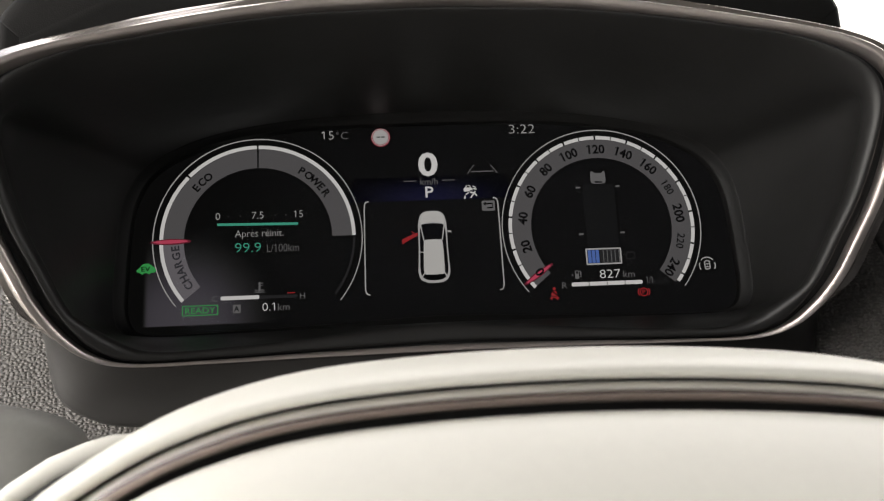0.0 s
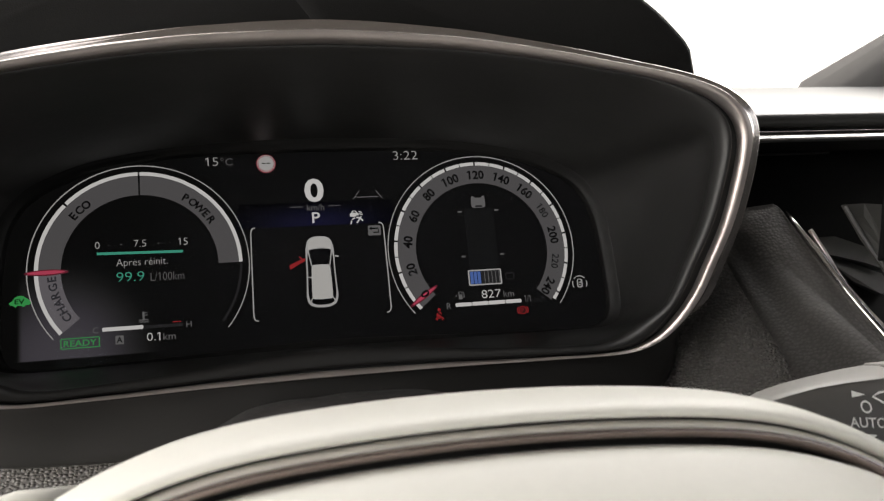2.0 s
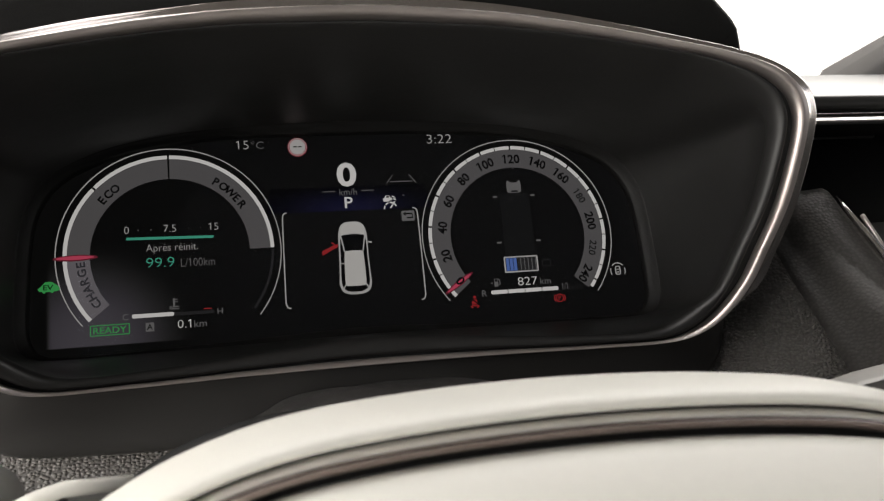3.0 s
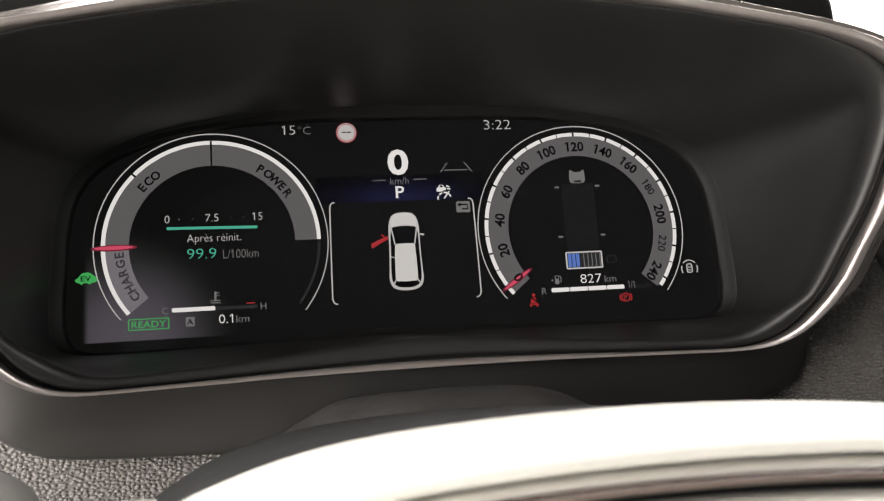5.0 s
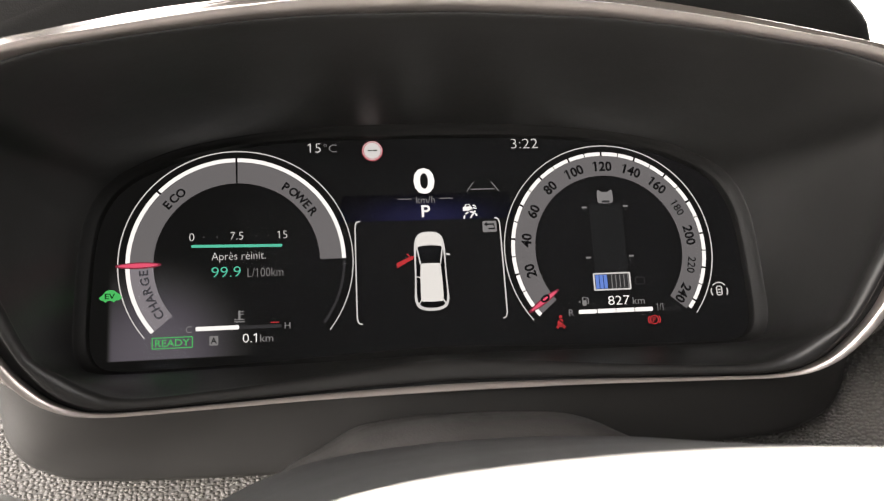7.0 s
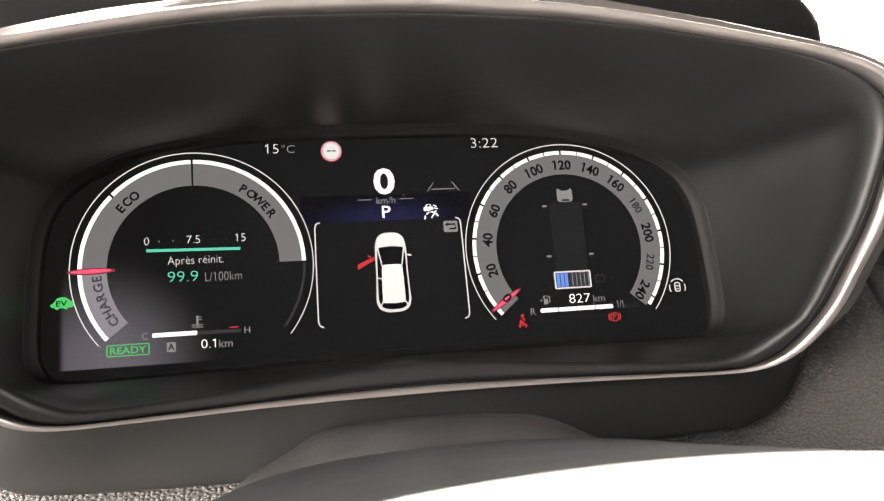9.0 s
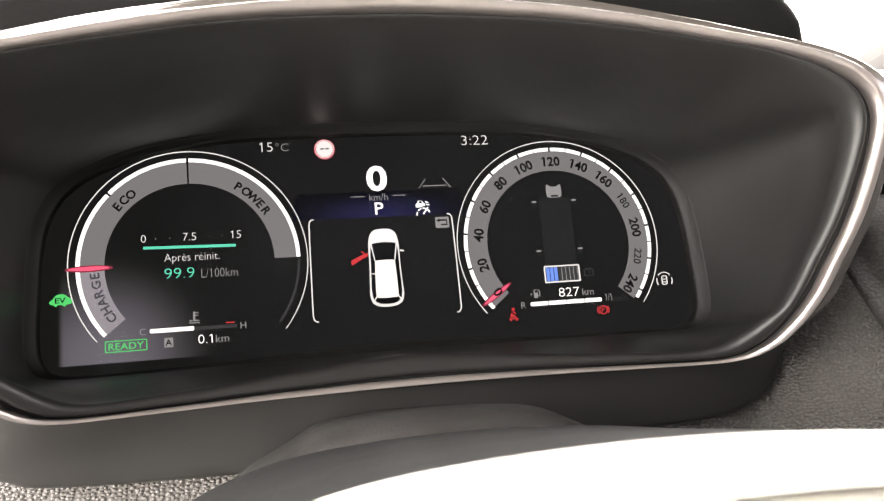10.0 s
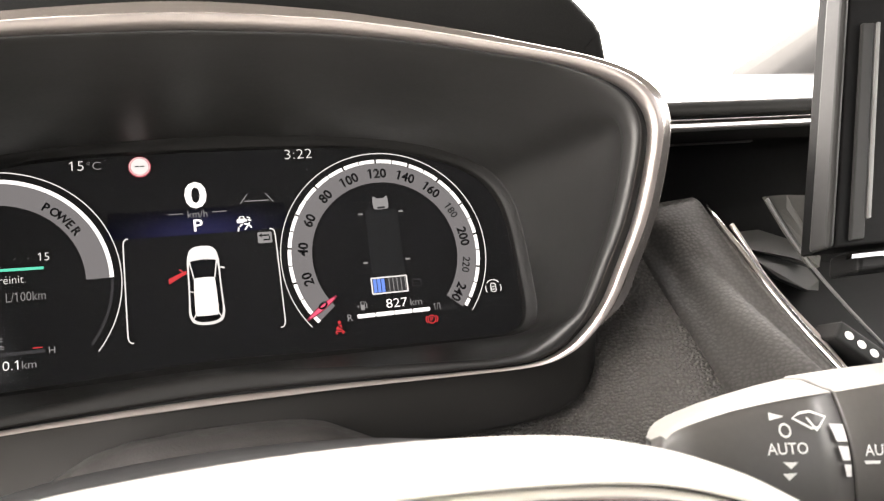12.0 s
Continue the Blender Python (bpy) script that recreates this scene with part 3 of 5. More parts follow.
part("rim_edge", loft([ring_loop(*o) for o in ((0.0029, -0.0004, 0.0015, -0.0012), (0.0038, -0.0010, 0.0017, -0.0018), (0.0048, -0.0013, 0.0018, -0.0026), (0.0060, -0.0013, 0.0019, -0.0040), (0.0071, -0.0012, 0.0020, -0.0060),
                                               (0.0078, -0.0012, 0.0021, -0.0080))]),
     RIMCHROME, cluster, "polished outer face of the rim")
part("rim_band", loft([ring_loop(*o) for o in ((0.0077, -0.0013, 0.0021, -0.0080, 0, 0), (0.0079, -0.0014, 0.0021, -0.0081, 0, 0.0004, -0.0001), (0.0079, -0.0014, 0.0021, -0.0082, 0, 0.0014, -0.0005), (0.0079, -0.0014, 0.0022, -0.0083, 0, 0.0024, -0.0009), (0.0079, -0.0014, 0.0022, -0.0084, 0, 0.0034, -0.0014),
                                               (0.0079, -0.0014, 0.0022, -0.0086, 0, 0.0044, -0.0020), (0.0079, -0.0014, 0.0022, -0.0090, 0, 0.0054, -0.0027), (0.0079, -0.0016, 0.0022, -0.0096, 0, 0.0062, -0.0036), (0.0079, -0.0090, 0.0022, -0.0120, 0, 0.0066))]),
     RIMCHROME, cluster, "polished outer band of the rim")
part("rim_seam", loft([ring_loop(0.0078, -0.0088, 0.0020, -0.0118, 0, 0.0064), ring_loop(0.0071, -0.0100, 0.0012, -0.0128), ring_loop(0.0069, -0.0140, 0.0010, -0.0150)]), GAP, cluster, "dark seam behind the rim")

SKIRT_OUT = radial([(0, 0.0595), (0.05, 0.0575), (0.094, 0.0520), (0.116, 0.0462), (0.147, 0.0338), (0.1555, 0.0305), (0.1685, 0.0200), (0.1756, 0.0080), (0.1766, -0.0055), (0.1745, -0.030), (0.1718, -0.050),
                    (0.1700, -0.070), (0.1685, -0.0885), (0.1628, -0.0985), (0.1530, -0.1042), (0.140, -0.1078), (0.10, -0.1100), (0.05, -0.111), (0, -0.111)], N, MID)


def skirt_loop(u, y_shift=0.0, grow=0.0):
    pts = []
    for k, a in enumerate(ANG):
        x0, z0 = MID[0] + RING[k] * math.sin(a), MID[1] + RING[k] * math.cos(a)
        r = (RING[k] + 0.0074 - 0.0056 * rim_low(k)) * (1 - u) + (SKIRT_OUT[k] + grow) * u
        low = min(1, max(0, (-z0 - 0.0) / 0.08))
        y1 = (front(x0, z0) + 0.030) * (1 - low) + (-0.036 - 0.55 * x0 * x0) * low
        y = (front(x0, z0) + 0.0135) * (1 - u) + y1 * u + y_shift
        pts.append((MID[0] + r * math.sin(a), y, MID[1] + r * math.cos(a)))
    return pts


part("skirt", loft([skirt_loop(0.0), skirt_loop(0.10), skirt_loop(0.3), skirt_loop(0.55), skirt_loop(0.8), skirt_loop(0.94), skirt_loop(1.0, 0.0015, -0.0002), skirt_loop(1.0, 0.004, -0.0008), skirt_loop(1.0, 0.05, -0.001)]),
     SKIRT, cluster, "dark plastic lower housing skirt")

# The visor over the cluster.
VISOR = [(0.1842, 0.030), (0.1842, 0.0585), (0.1835, 0.0640), (0.1795, 0.0700), (0.1650, 0.0835), (0.140, 0.098), (0.10, 0.113), (0.05, 0.122), (0, 0.125)]


VISOR_LOW = [(0.1842, 0.034), (0.1780, 0.0300), (0.1710, 0.0235), (0.156, 0.0270), (0.120, 0.0400), (0.095, 0.0470), (0.05, 0.0545), (0, 0.0570)]


def visor_loop(y, inset, lift=0.0):
    half = [(x - inset if x > 1e-6 else 0, (z - inset if i > 1 else z) + lift) for i, (x, z) in enumerate(VISOR)]
    run = catmull(half, 8)
    low = [(max(0.0, x - inset), z + inset * 0.4) for x, z in catmull(VISOR_LOW, 8)]
    run = [(x, z) for x, z in run] + [(-x, z) for x, z in run[::-1][1:]] + [(-x, z) for x, z in low[1:]] + [(x, z) for x, z in low[::-1][1:-1]]
    return [(x, y + 0.55 * x * x, z) for x, z in run]


visor = loft([visor_loop(-0.0960, 0.010), visor_loop(-0.0985, 0.0060), visor_loop(-0.0990, 0.0030), visor_loop(-0.0975, 0.0008), visor_loop(-0.0940, 0.0), visor_loop(-0.04, 0.0, 0.004),
              visor_loop(0.05, 0.002, 0.004), visor_loop(0.15, 0.004, 0.004)], True, True, True)
part("visor", visor, HOOD, cluster, "matt black vinyl visor over the display")

# ---- the display ----
display = part("display", loft([pane_loop(0.0036, 0.0020), pane_loop(0.0036, 0.0012)], True, True, True), LCD, cluster, "lit colour display with two round gauges", smooth=False)
pane_bm = loft([pane_loop(0.0038, -0.0028), pane_loop(0.0038, -0.0036)], True, True, True)
glass = part("cover_glass", pane_bm, GLASS, cluster, "clear flat cover glass", smooth=False)
glass.visible_shadow = False

Y0, Y1, Y2, Y3 = 0.0002, -0.0003, -0.0008, -0.0013     # layers of drawing, back to front
DX, DZ = 0.0885, -0.018
BAND_IN, BAND_OUT, SCALE_OUT, RING_R, TEXT_R = 0.0372, 0.0473, 0.0491, 0.0524, 0.0417
STEP = 20.6                                             # degrees for 20 km/h


def drawn(name, bm, mat, label=""):
    return part(name, bm, mat, display, label, smooth=False)


# Power gauge.
drawn("gauge_outline", stroke(arc(-DX, DZ, RING_R, -129.1, 129.1, 140), 0.00045, Y1), SOFTWHITE)
drawn("gauge_band", sector(-DX, DZ, BAND_IN, BAND_OUT, -91.0, -0.55, Y0), BAND, "grey band for eco")
drawn("gauge_band", sector(-DX, DZ, BAND_IN, BAND_OUT, -129.5, -91.0, Y0), BANDGLOW, "grey band for charge, lightened with the corner glow")
drawn("gauge_band", sector(-DX, DZ, BAND_IN, BAND_OUT, 0.55, 90, Y0), BAND, "grey band for power")
drawn("scale_arc", sector(-DX, DZ, BAND_OUT, SCALE_OUT, -129.5, -46.8, Y1), WHITE)
drawn("scale_arc", sector(-DX, DZ, BAND_OUT, SCALE_OUT, -45.6, -0.55, Y1), WHITE)
drawn("scale_arc", sector(-DX, DZ, BAND_OUT, SCALE_OUT, 0.55, 90, Y1), WHITE)
drawn("scale_arc", sector(-DX, DZ, BAND_OUT + 0.0004, SCALE_OUT - 0.0002, 91, 128, Y1), FAINT, "unlit end of the scale")


def along_arc(text, cx, cz, r, mid, h, spread, ink=INKDARK):
    """Letters set one by one round an arc."""
    for i, ch in enumerate(text):
        a = mid + (i - (len(text) - 1) / 2) * spread
        x, z = polar(cx, cz, r, a)
        writing(ch, x, z, None, h, Y2, ink, display, "letter", a, 0.026)


along_arc("ECO", -DX, DZ, 0.0413, -43.0, 0.0041, 5.6)
along_arc("POWER", -DX, DZ, 0.0413, 45.0, 0.0041, 6.0)
along_arc("CHARGE", -DX, DZ, 0.0413, -109.5, 0.0041, 5.7, INKCHARGE)


def needle(cx, cz, deg, r0, r1):
    """A lit pointer, thin at both ends."""
    d = Vector((math.sin(radians(deg)), math.cos(radians(deg))))
    q = Vector((-d.y, d.x))
    for nm, mat, w, y, s in (("needle_glow", NEEDLEGLOW, 0.0015, Y2, 0.0), ("needle", NEEDLE, 0.0009, Y3, 0.0015)):
        rim_pts = []
        for sgn in (1, -1):
            run = [(r0 + s + (r1 - r0 - 2 * s) * k / 10, w * math.sin(math.pi * (0.04 + 0.92 * k / 10)) ** 0.6) for k in range(11)]
            for rr, ww in (run if sgn > 0 else run[::-1]):
                p = Vector((cx, cz)) + d * rr + q * ww * sgn
                rim_pts.append((p.x, p.y))
        drawn(nm, slab(rim_pts, y), mat, "red lit pointer")


needle(-DX, DZ, -90.5, 0.0335, 0.0533)
needle(DX, DZ, -124.4, 0.0335, 0.0520)

# Trip computer inside the power gauge.
for s, x in (("0", -0.1088), ("7.5", -0.0888), ("15", -0.0682)):
    writing(s, x, -0.0059, None, 0.0036, Y1, SOFTWHITE, display, "numeral", 0, -0.010)
for x in (-0.1035, -0.0975, -0.0800, -0.0745):
    drawn("tick", slab(disc(x, -0.0062, 0.00028, Y1, 10), Y1), DIM)
drawn("average_bar", slab([(-0.1090, -0.01085), (-0.0685, -0.01165), (-0.0683, -0.0104), (-0.1090, -0.0096)], Y1), TEAL, "green consumption bar")
writing("Après réinit.", -0.0880, -0.0158, 0.0242, 0.0048, Y1, SOFTWHITE, display, bold=-0.012)
writing("99.9", -0.0937, -0.0225, 0.0130, 0.0048, Y1, TEAL, display, bold=-0.010)
writing("L/100km", -0.0762, -0.0232, 0.0160, 0.0041, Y1, DIM, display, bold=-0.010)
writing("C", -0.1102, -0.0480, None, 0.0030, Y1, DIM, display)
writing("H", -0.0668, -0.0481, None, 0.0030, Y1, DIM, display)
drawn("temperature_bar", slab(rounded(-0.1072, -0.0882, -0.0489, -0.0470, 0.0007), Y1), WHITE)
drawn("temperature_bar", slab(rounded(-0.0882, -0.0695, -0.0489, -0.0473, 0.0003), Y1), FAINT, "unlit part of the bar")
drawn("hot_mark", slab(rounded(-0.0745, -0.0705, -0.0467, -0.0462, 0.0002), Y1), RED)
ico = slab(rounded(-0.0885, -0.0876, -0.0448, -0.0404, 0.0003), Y1)
slab(rounded(-0.0878, -0.0862, -0.0412, -0.0408, 0.0001), Y1, bm=ico)
slab(rounded(-0.0878, -0.0862, -0.0424, -0.0420, 0.0001), Y1, bm=ico)
for z in (-0.0445, -0.0455):
    stroke([(-0.0903 + 0.0046 * k / 12, z + 0.0002 * math.sin(k * 1.57)) for k in range(13)], 0.0004, Y1, bm=ico)
drawn("temperature_icon", ico, DIM)
drawn("ready_frame", stroke(rounded(-0.1258, -0.1086, -0.0559, -0.0512, 0.0003), 0.0004, Y1, closed=True), GREEN)
writing("READY", -0.1172, -0.05355, 0.0148, 0.0030, Y1, GREEN, display, bold=0.008)
drawn("trip_box", slab(rounded(-0.1012, -0.0974, -0.0556, -0.0514, 0.0003), Y1), DIM)
writing("A", -0.0993, -0.0535, None, 0.0028, Y2, INKDARK, display, "letter", 0, 0.01)
writing("0.1", -0.0836, -0.0530, 0.0062, 0.0040, Y1, WHITE, display, bold=-0.012)
writing("km", -0.0762, -0.0533, 0.0058, 0.0034, Y1, DIM, display)
# Green electric-drive symbol.
ev = catmull([(-0.1487, -0.0322), (-0.1474, -0.0312), (-0.1462, -0.0297), (-0.1450, -0.0290), (-0.1428, -0.0290), (-0.1413, -0.0300), (-0.1397, -0.0312), (-0.1390, -0.0324), (-0.1402, -0.0334), (-0.1416, -0.0336),
              (-0.1424, -0.0343), (-0.1436, -0.0337), (-0.1452, -0.0337), (-0.1460, -0.0344), (-0.1470, -0.0336), (-0.1482, -0.0332)], 4, True)
drawn("ev_symbol", slab([(x + 0.0002, z) for x, z in ev], Y1), GREEN, "green car-shaped lamp")
writing("EV", -0.1439, -0.0317, 0.0044, 0.0024, Y2, INKDARK, display, "letter", 0, 0.015)

# Centre field.
writing("15", -0.0524, 0.0356, 0.0062, 0.0045, Y1, SOFTWHITE, display, "numeral", 0, -0.014)
writing("°C", -0.0449, 0.0354, 0.0062, 0.0040, Y1, DIM, display, bold=-0.010)
writing("3:22", 0.0500, 0.0363, 0.0136, 0.0049, Y1, SOFTWHITE, display, "numeral", 0, -0.014)
drawn("speed_sign", slab(disc(-0.0249, 0.0338, 0.0050, Y0, 48), Y0), PINK, "round speed sign with a red rim")
drawn("speed_sign_edge", stroke(disc(-0.0249, 0.0338, 0.0045, Y1, 48), 0.00022, Y1, closed=True), SOFTWHITE, "thin pale ring within the rim")
drawn("speed_sign_face", slab(disc(-0.0249, 0.0338, 0.0040, Y1, 48), Y1), SOFTWHITE)
for x in (-0.0261, -0.0237):
    drawn("speed_sign_dash", slab(rounded(x - 0.0009, x + 0.0009, 0.0335, 0.0340, 0.0001), Y2), INKDARK)
writing("0", -0.0008, 0.0183, 0.0102, 0.0130, Y1, WHITE, display, "numeral", 0, 0.028)
writing("km/h", -0.0006, 0.0090, 0.0090, 0.0035, Y1, DIM, display)
drawn("rule", slab(rounded(-0.0140, -0.0073, 0.0093, 0.00965, 0.0001), Y1), DIM)
drawn("rule", slab(rounded(0.0062, 0.0128, 0.0093, 0.00965, 0.0001), Y1), DIM)
drawn("gear_strip", slab([(-0.0420, -0.0008), (0.0420, -0.0008), (0.0400, 0.0120), (-0.0400, 0.0120)], 0.00035, 0.0001), NAVY, "dark blue strip behind the gear letter")
writing("P", -0.0007, 0.0034, 0.0042, 0.0059, Y1, WHITE, display, "letter", 0, 0.012)
for sg in (-1, 1):
    side = [(sg * 0.0322, -0.0008), (sg * 0.0337, -0.0012), (sg * 0.0345, -0.0030), (sg * 0.0347, -0.0080), (sg * 0.0349, -0.0200), (sg * 0.0352, -0.0440), (sg * 0.0351, -0.0470), (sg * 0.0344, -0.0487), (sg * 0.0328, -0.0493)]
    drawn("bracket", stroke(catmull(side, 8), 0.0006, Y1), SOFTWHITE)
lane = stroke([(0.0196, 0.0125), (0.0232, 0.0172)], 0.0004, Y1)
stroke([(0.0354, 0.0125), (0.0318, 0.0172)], 0.0004, Y1, bm=lane)
stroke([(0.0216, 0.0136), (0.0334, 0.0136)], 0.0004, Y1, bm=lane)
drawn("lane_symbol", lane, DIM)
# Cruise symbol: a small car over a dial.
cr = slab([(0.0172, 0.0030), (0.0172, 0.0047), (0.0180, 0.0050), (0.0185, 0.0062), (0.0205, 0.0062), (0.0211, 0.0050), (0.0218, 0.0047), (0.0218, 0.0036), (0.0206, 0.0036), (0.0202, 0.0030)], Y1)
for a0, a1 in ((-95, -62), (-50, -18), (-6, 26), (38, 70)):
    sector(0.0208, -0.0008, 0.0029, 0.0036, a0, a1, Y1, bm=cr)
stroke([(0.0206, -0.0006), (0.0232, 0.0030)], 0.0007, Y1, bm=cr)
stroke([(0.0220, 0.0058), (0.0236, 0.0050)], 0.0005, Y1, bm=cr)
stroke([(0.0222, 0.0044), (0.0240, 0.0040)], 0.0005, Y1, bm=cr)
drawn("cruise_symbol", cr, WHITE)
drawn("cruise_pane", slab([(0.0186, 0.0050), (0.0189, 0.0058), (0.0201, 0.0058), (0.0205, 0.0050)], Y2), INKDARK)
drawn("back_key", slab(rounded(0.0262, 0.0330, -0.0077, -0.0023, 0.0006), Y1), DIM, "grey return key symbol")
bk = stroke([(0.0276, -0.0040), (0.0316, -0.0040), (0.0318, -0.0062), (0.0288, -0.0062)], 0.0007, Y2)
slab([(0.0268, -0.0040), (0.0282, -0.0030), (0.0282, -0.0050)], Y2, bm=bk)
drawn("back_arrow", bk, INKDARK)

# Plan view of the car with an open door.
CAR_BODY = [(0.0, -0.0066), (0.0036, -0.0070), (0.0060, -0.0088), (0.0071, -0.0122), (0.0074, -0.0160), (0.0075, -0.0250), (0.0079, -0.0340), (0.0081, -0.0388), (0.0068, -0.0424), (0.0036, -0.0440), (0.0, -0.0443)]
CAR_GLASS = [(0.0, -0.0133), (0.0036, -0.0136), (0.0058, -0.0143), (0.0066, -0.0180), (0.0068, -0.0260), (0.0071, -0.0340), (0.0070, -0.0384), (0.0060, -0.0412), (0.0034, -0.0427), (0.0, -0.0430)]
CAR_ROOF = [(0.0, -0.0219), (0.0026, -0.0220), (0.0045, -0.0224), (0.0049, -0.0250), (0.0052, -0.0320), (0.0051, -0.0392), (0.0028, -0.0400), (0.0, -0.0402)]


def mirrored(half, per=5):
    run = catmull(half, per) + [half[-1]]
    return run + [(-x, z) for x, z in run[::-1][1:-1]]


drawn("car_body", slab(mirrored(CAR_BODY), Y0), SOFTWHITE, "pale silhouette of a car from above")
drawn("car_bonnet", slab(mirrored([(0.0, -0.0070), (0.0034, -0.0074), (0.0056, -0.0092), (0.0062, -0.0118), (0.0056, -0.0136), (0.0034, -0.0129), (0.0, -0.0126)]), Y1), CARWHITE, "white bonnet")
drawn("car_glass", slab(mirrored(CAR_GLASS), Y1), INKDARK, "black windows all round")
drawn("car_roof", slab(mirrored(CAR_ROOF), Y2), CARWHITE, "white roof")
for sg in (-1, 1):
    drawn("car_pillar", stroke([(sg * 0.0061, -0.0144), (sg * 0.0047, -0.0224)], 0.0006, Y2), SOFTWHITE)
    drawn("car_pillar", stroke([(sg * 0.0050, -0.0390), (sg * 0.0064, -0.0414)], 0.0006, Y2), SOFTWHITE)
drawn("car_pillar", stroke([(-0.0050, -0.0286), (-0.0069, -0.0282)], 0.0005, Y2), SOFTWHITE)
drawn("car_mirror", stroke([(0.0076, -0.0176), (0.0096, -0.0180)], 0.0008, Y1), SOFTWHITE)
drawn("open_door", slab([(-0.0076, -0.0180), (-0.0098, -0.0186), (-0.0160, -0.0214), (-0.0158, -0.0238), (-0.0104, -0.0208), (-0.0078, -0.0196)], Y1), RED, "red symbol of the open driver's door")
drawn("door_mirror", slab([(-0.0100, -0.0184), (-0.0112, -0.0172), (-0.0106, -0.0170), (-0.0092, -0.0182)], Y1), RED)

# Speed gauge.
drawn("gauge_outline", stroke(arc(DX, DZ, RING_R, -129.0, 129.0, 140), 0.00045, Y1), SOFTWHITE)
drawn("gauge_band", sector(DX, DZ, BAND_IN, BAND_OUT, -129.5, 130.5, Y0), BAND, "grey band of the speed scale")
cuts = [(STEP / 2 * k, 0.55 if k % 2 == 0 else 0.28) for k in range(-12, 13)]
edges = [-129.5] + [v for a, g in cuts for v in (a - g, a + g)] + [129.0]
for a0, a1 in zip(edges[::2], edges[1::2]):
    drawn("scale_segment", sector(DX, DZ, BAND_OUT, SCALE_OUT, a0, a1, Y1), WHITE)
for k in range(13):
    a = -6 * STEP + STEP * k
    small = k in (9, 11)
    x, z = polar(DX, DZ, TEXT_R, a)
    writing(str(20 * k), x, z, None, 0.0040 if small else 0.0050, Y3 - 0.0005 if k == 0 else Y2, INKDARK, display, "numeral", a, 0.008 if small else 0.026)

# Drive train inside the speed gauge.
drawn("engine_symbol", slab(catmull([(0.0848, 0.0115), (0.0862, 0.0112), (0.0870, 0.0107), (0.0900, 0.0107), (0.0908, 0.0112), (0.0922, 0.0115), (0.0924, 0.0060), (0.0905, 0.0050), (0.0865, 0.0050), (0.0846, 0.0060)], 3, True), Y1), DIM)
drawn("engine_sump", slab(rounded(0.0866, 0.0904, 0.0052, 0.0062, 0.0003), Y2), FAINT)
drawn("chassis_symbol", slab(rounded(0.0800, 0.0968, -0.0290, 0.0048, 0.0012), Y0), CHASSIS, "barely lit outline of the car floor")
for x, z in ((0.0775, 0.0030), (0.0985, 0.0032), (0.0772, -0.0220), (0.0990, -0.0218)):
    drawn("wheel_symbol", slab(rounded(x - 0.0012, x + 0.0012, z - 0.0004, z + 0.0005, 0.0002), Y1), DIM)
    drawn("tyre_symbol", slab(rounded(x - 0.0011, x + 0.0011, z - 0.0022, z - 0.0004, 0.0002), Y1), CHASSIS)
drawn("battery_frame", stroke(rounded(0.0790, 0.0970, -0.0379, -0.0300, 0.0002, 2), 0.0007, Y1, closed=True), SOFTWHITE, "battery gauge with blue bars")
for i in range(8):
    x = 0.0798 + 0.00206 * i
    drawn("battery_bar", slab(rounded(x, x + 0.00165, -0.0373, -0.0306, 0.0001, 2), Y1), BLUE if i < 3 else FAINT)
    if i > 2:
        drawn("battery_divider", slab(rounded(x + 0.00165, x + 0.00206, -0.0373, -0.0306, 0.0001, 2), Y1), DIM)
bi = stroke(rounded(0.0998, 0.1044, -0.0358, -0.0326, 0.0004, 3), 0.0004, Y1, closed=True)
slab(rounded(0.1006, 0.1014, -0.0326, -0.0318, 0.0001, 2), Y1, bm=bi)
slab(rounded(0.1026, 0.1034, -0.0326, -0.0318, 0.0001, 2), Y1, bm=bi)
drawn("battery_icon", bi, FAINT)
writing("827", 0.0905, -0.0432, 0.0108, 0.0044, Y1, WHITE, display, "numeral", 0, -0.008)
writing("km", 0.1004, -0.0437, 0.0060, 0.0034, Y1, DIM, display)
pu = slab(rounded(0.0722, 0.0742, -0.0452, -0.0410, 0.0003), Y1)
stroke([(0.0744, -0.0440), (0.0752, -0.0444), (0.0752, -0.0420), (0.0746, -0.0412)], 0.0004, Y1, bm=pu)
slab([(0.0702, -0.0432), (0.0712, -0.0426), (0.0712, -0.0438)], Y1, bm=pu)
drawn("fuel_symbol", pu, DIM)
drawn("fuel_pane", slab(rounded(0.0726, 0.0738, -0.0426, -0.0414, 0.0001), Y2), INKDARK)
writing("R", 0.0664, -0.0483, None, 0.0033, Y1, DIM, display, "letter")
for i in range(4):
    x = 0.0700 + 0.00935 * i
    drawn("fuel_bar", slab(rounded(x, x + 0.0090, -0.0491, -0.0471, 0.0007 if i in (0, 3) else 0.0002), Y1), WHITE)
writing("1/1", 0.1108, -0.0472, 0.0034, 0.0036, Y1, DIM, display)
writing("km/h", 0.1168, -0.0480, 0.0085, 0.0030, Y1, FAINT, display)

# Warning lamps.
bl = slab(disc(0.0608, -0.0499, 0.0008, Y1, 16), Y1)
slab([(0.0598, -0.0511), (0.0616, -0.0511), (0.0623, -0.0537), (0.0591, -0.0537)], Y1, bm=bl)
stroke([(0.0584, -0.0549), (0.0592, -0.0542), (0.0606, -0.0544), (0.0620, -0.0542), (0.0630, -0.0549)], 0.0006, Y1, bm=bl)
stroke([(0.0594, -0.0548), (0.0590, -0.0556)], 0.0006, Y1, bm=bl)
stroke([(0.0618, -0.0548), (0.0622, -0.0556)], 0.0006, Y1, bm=bl)
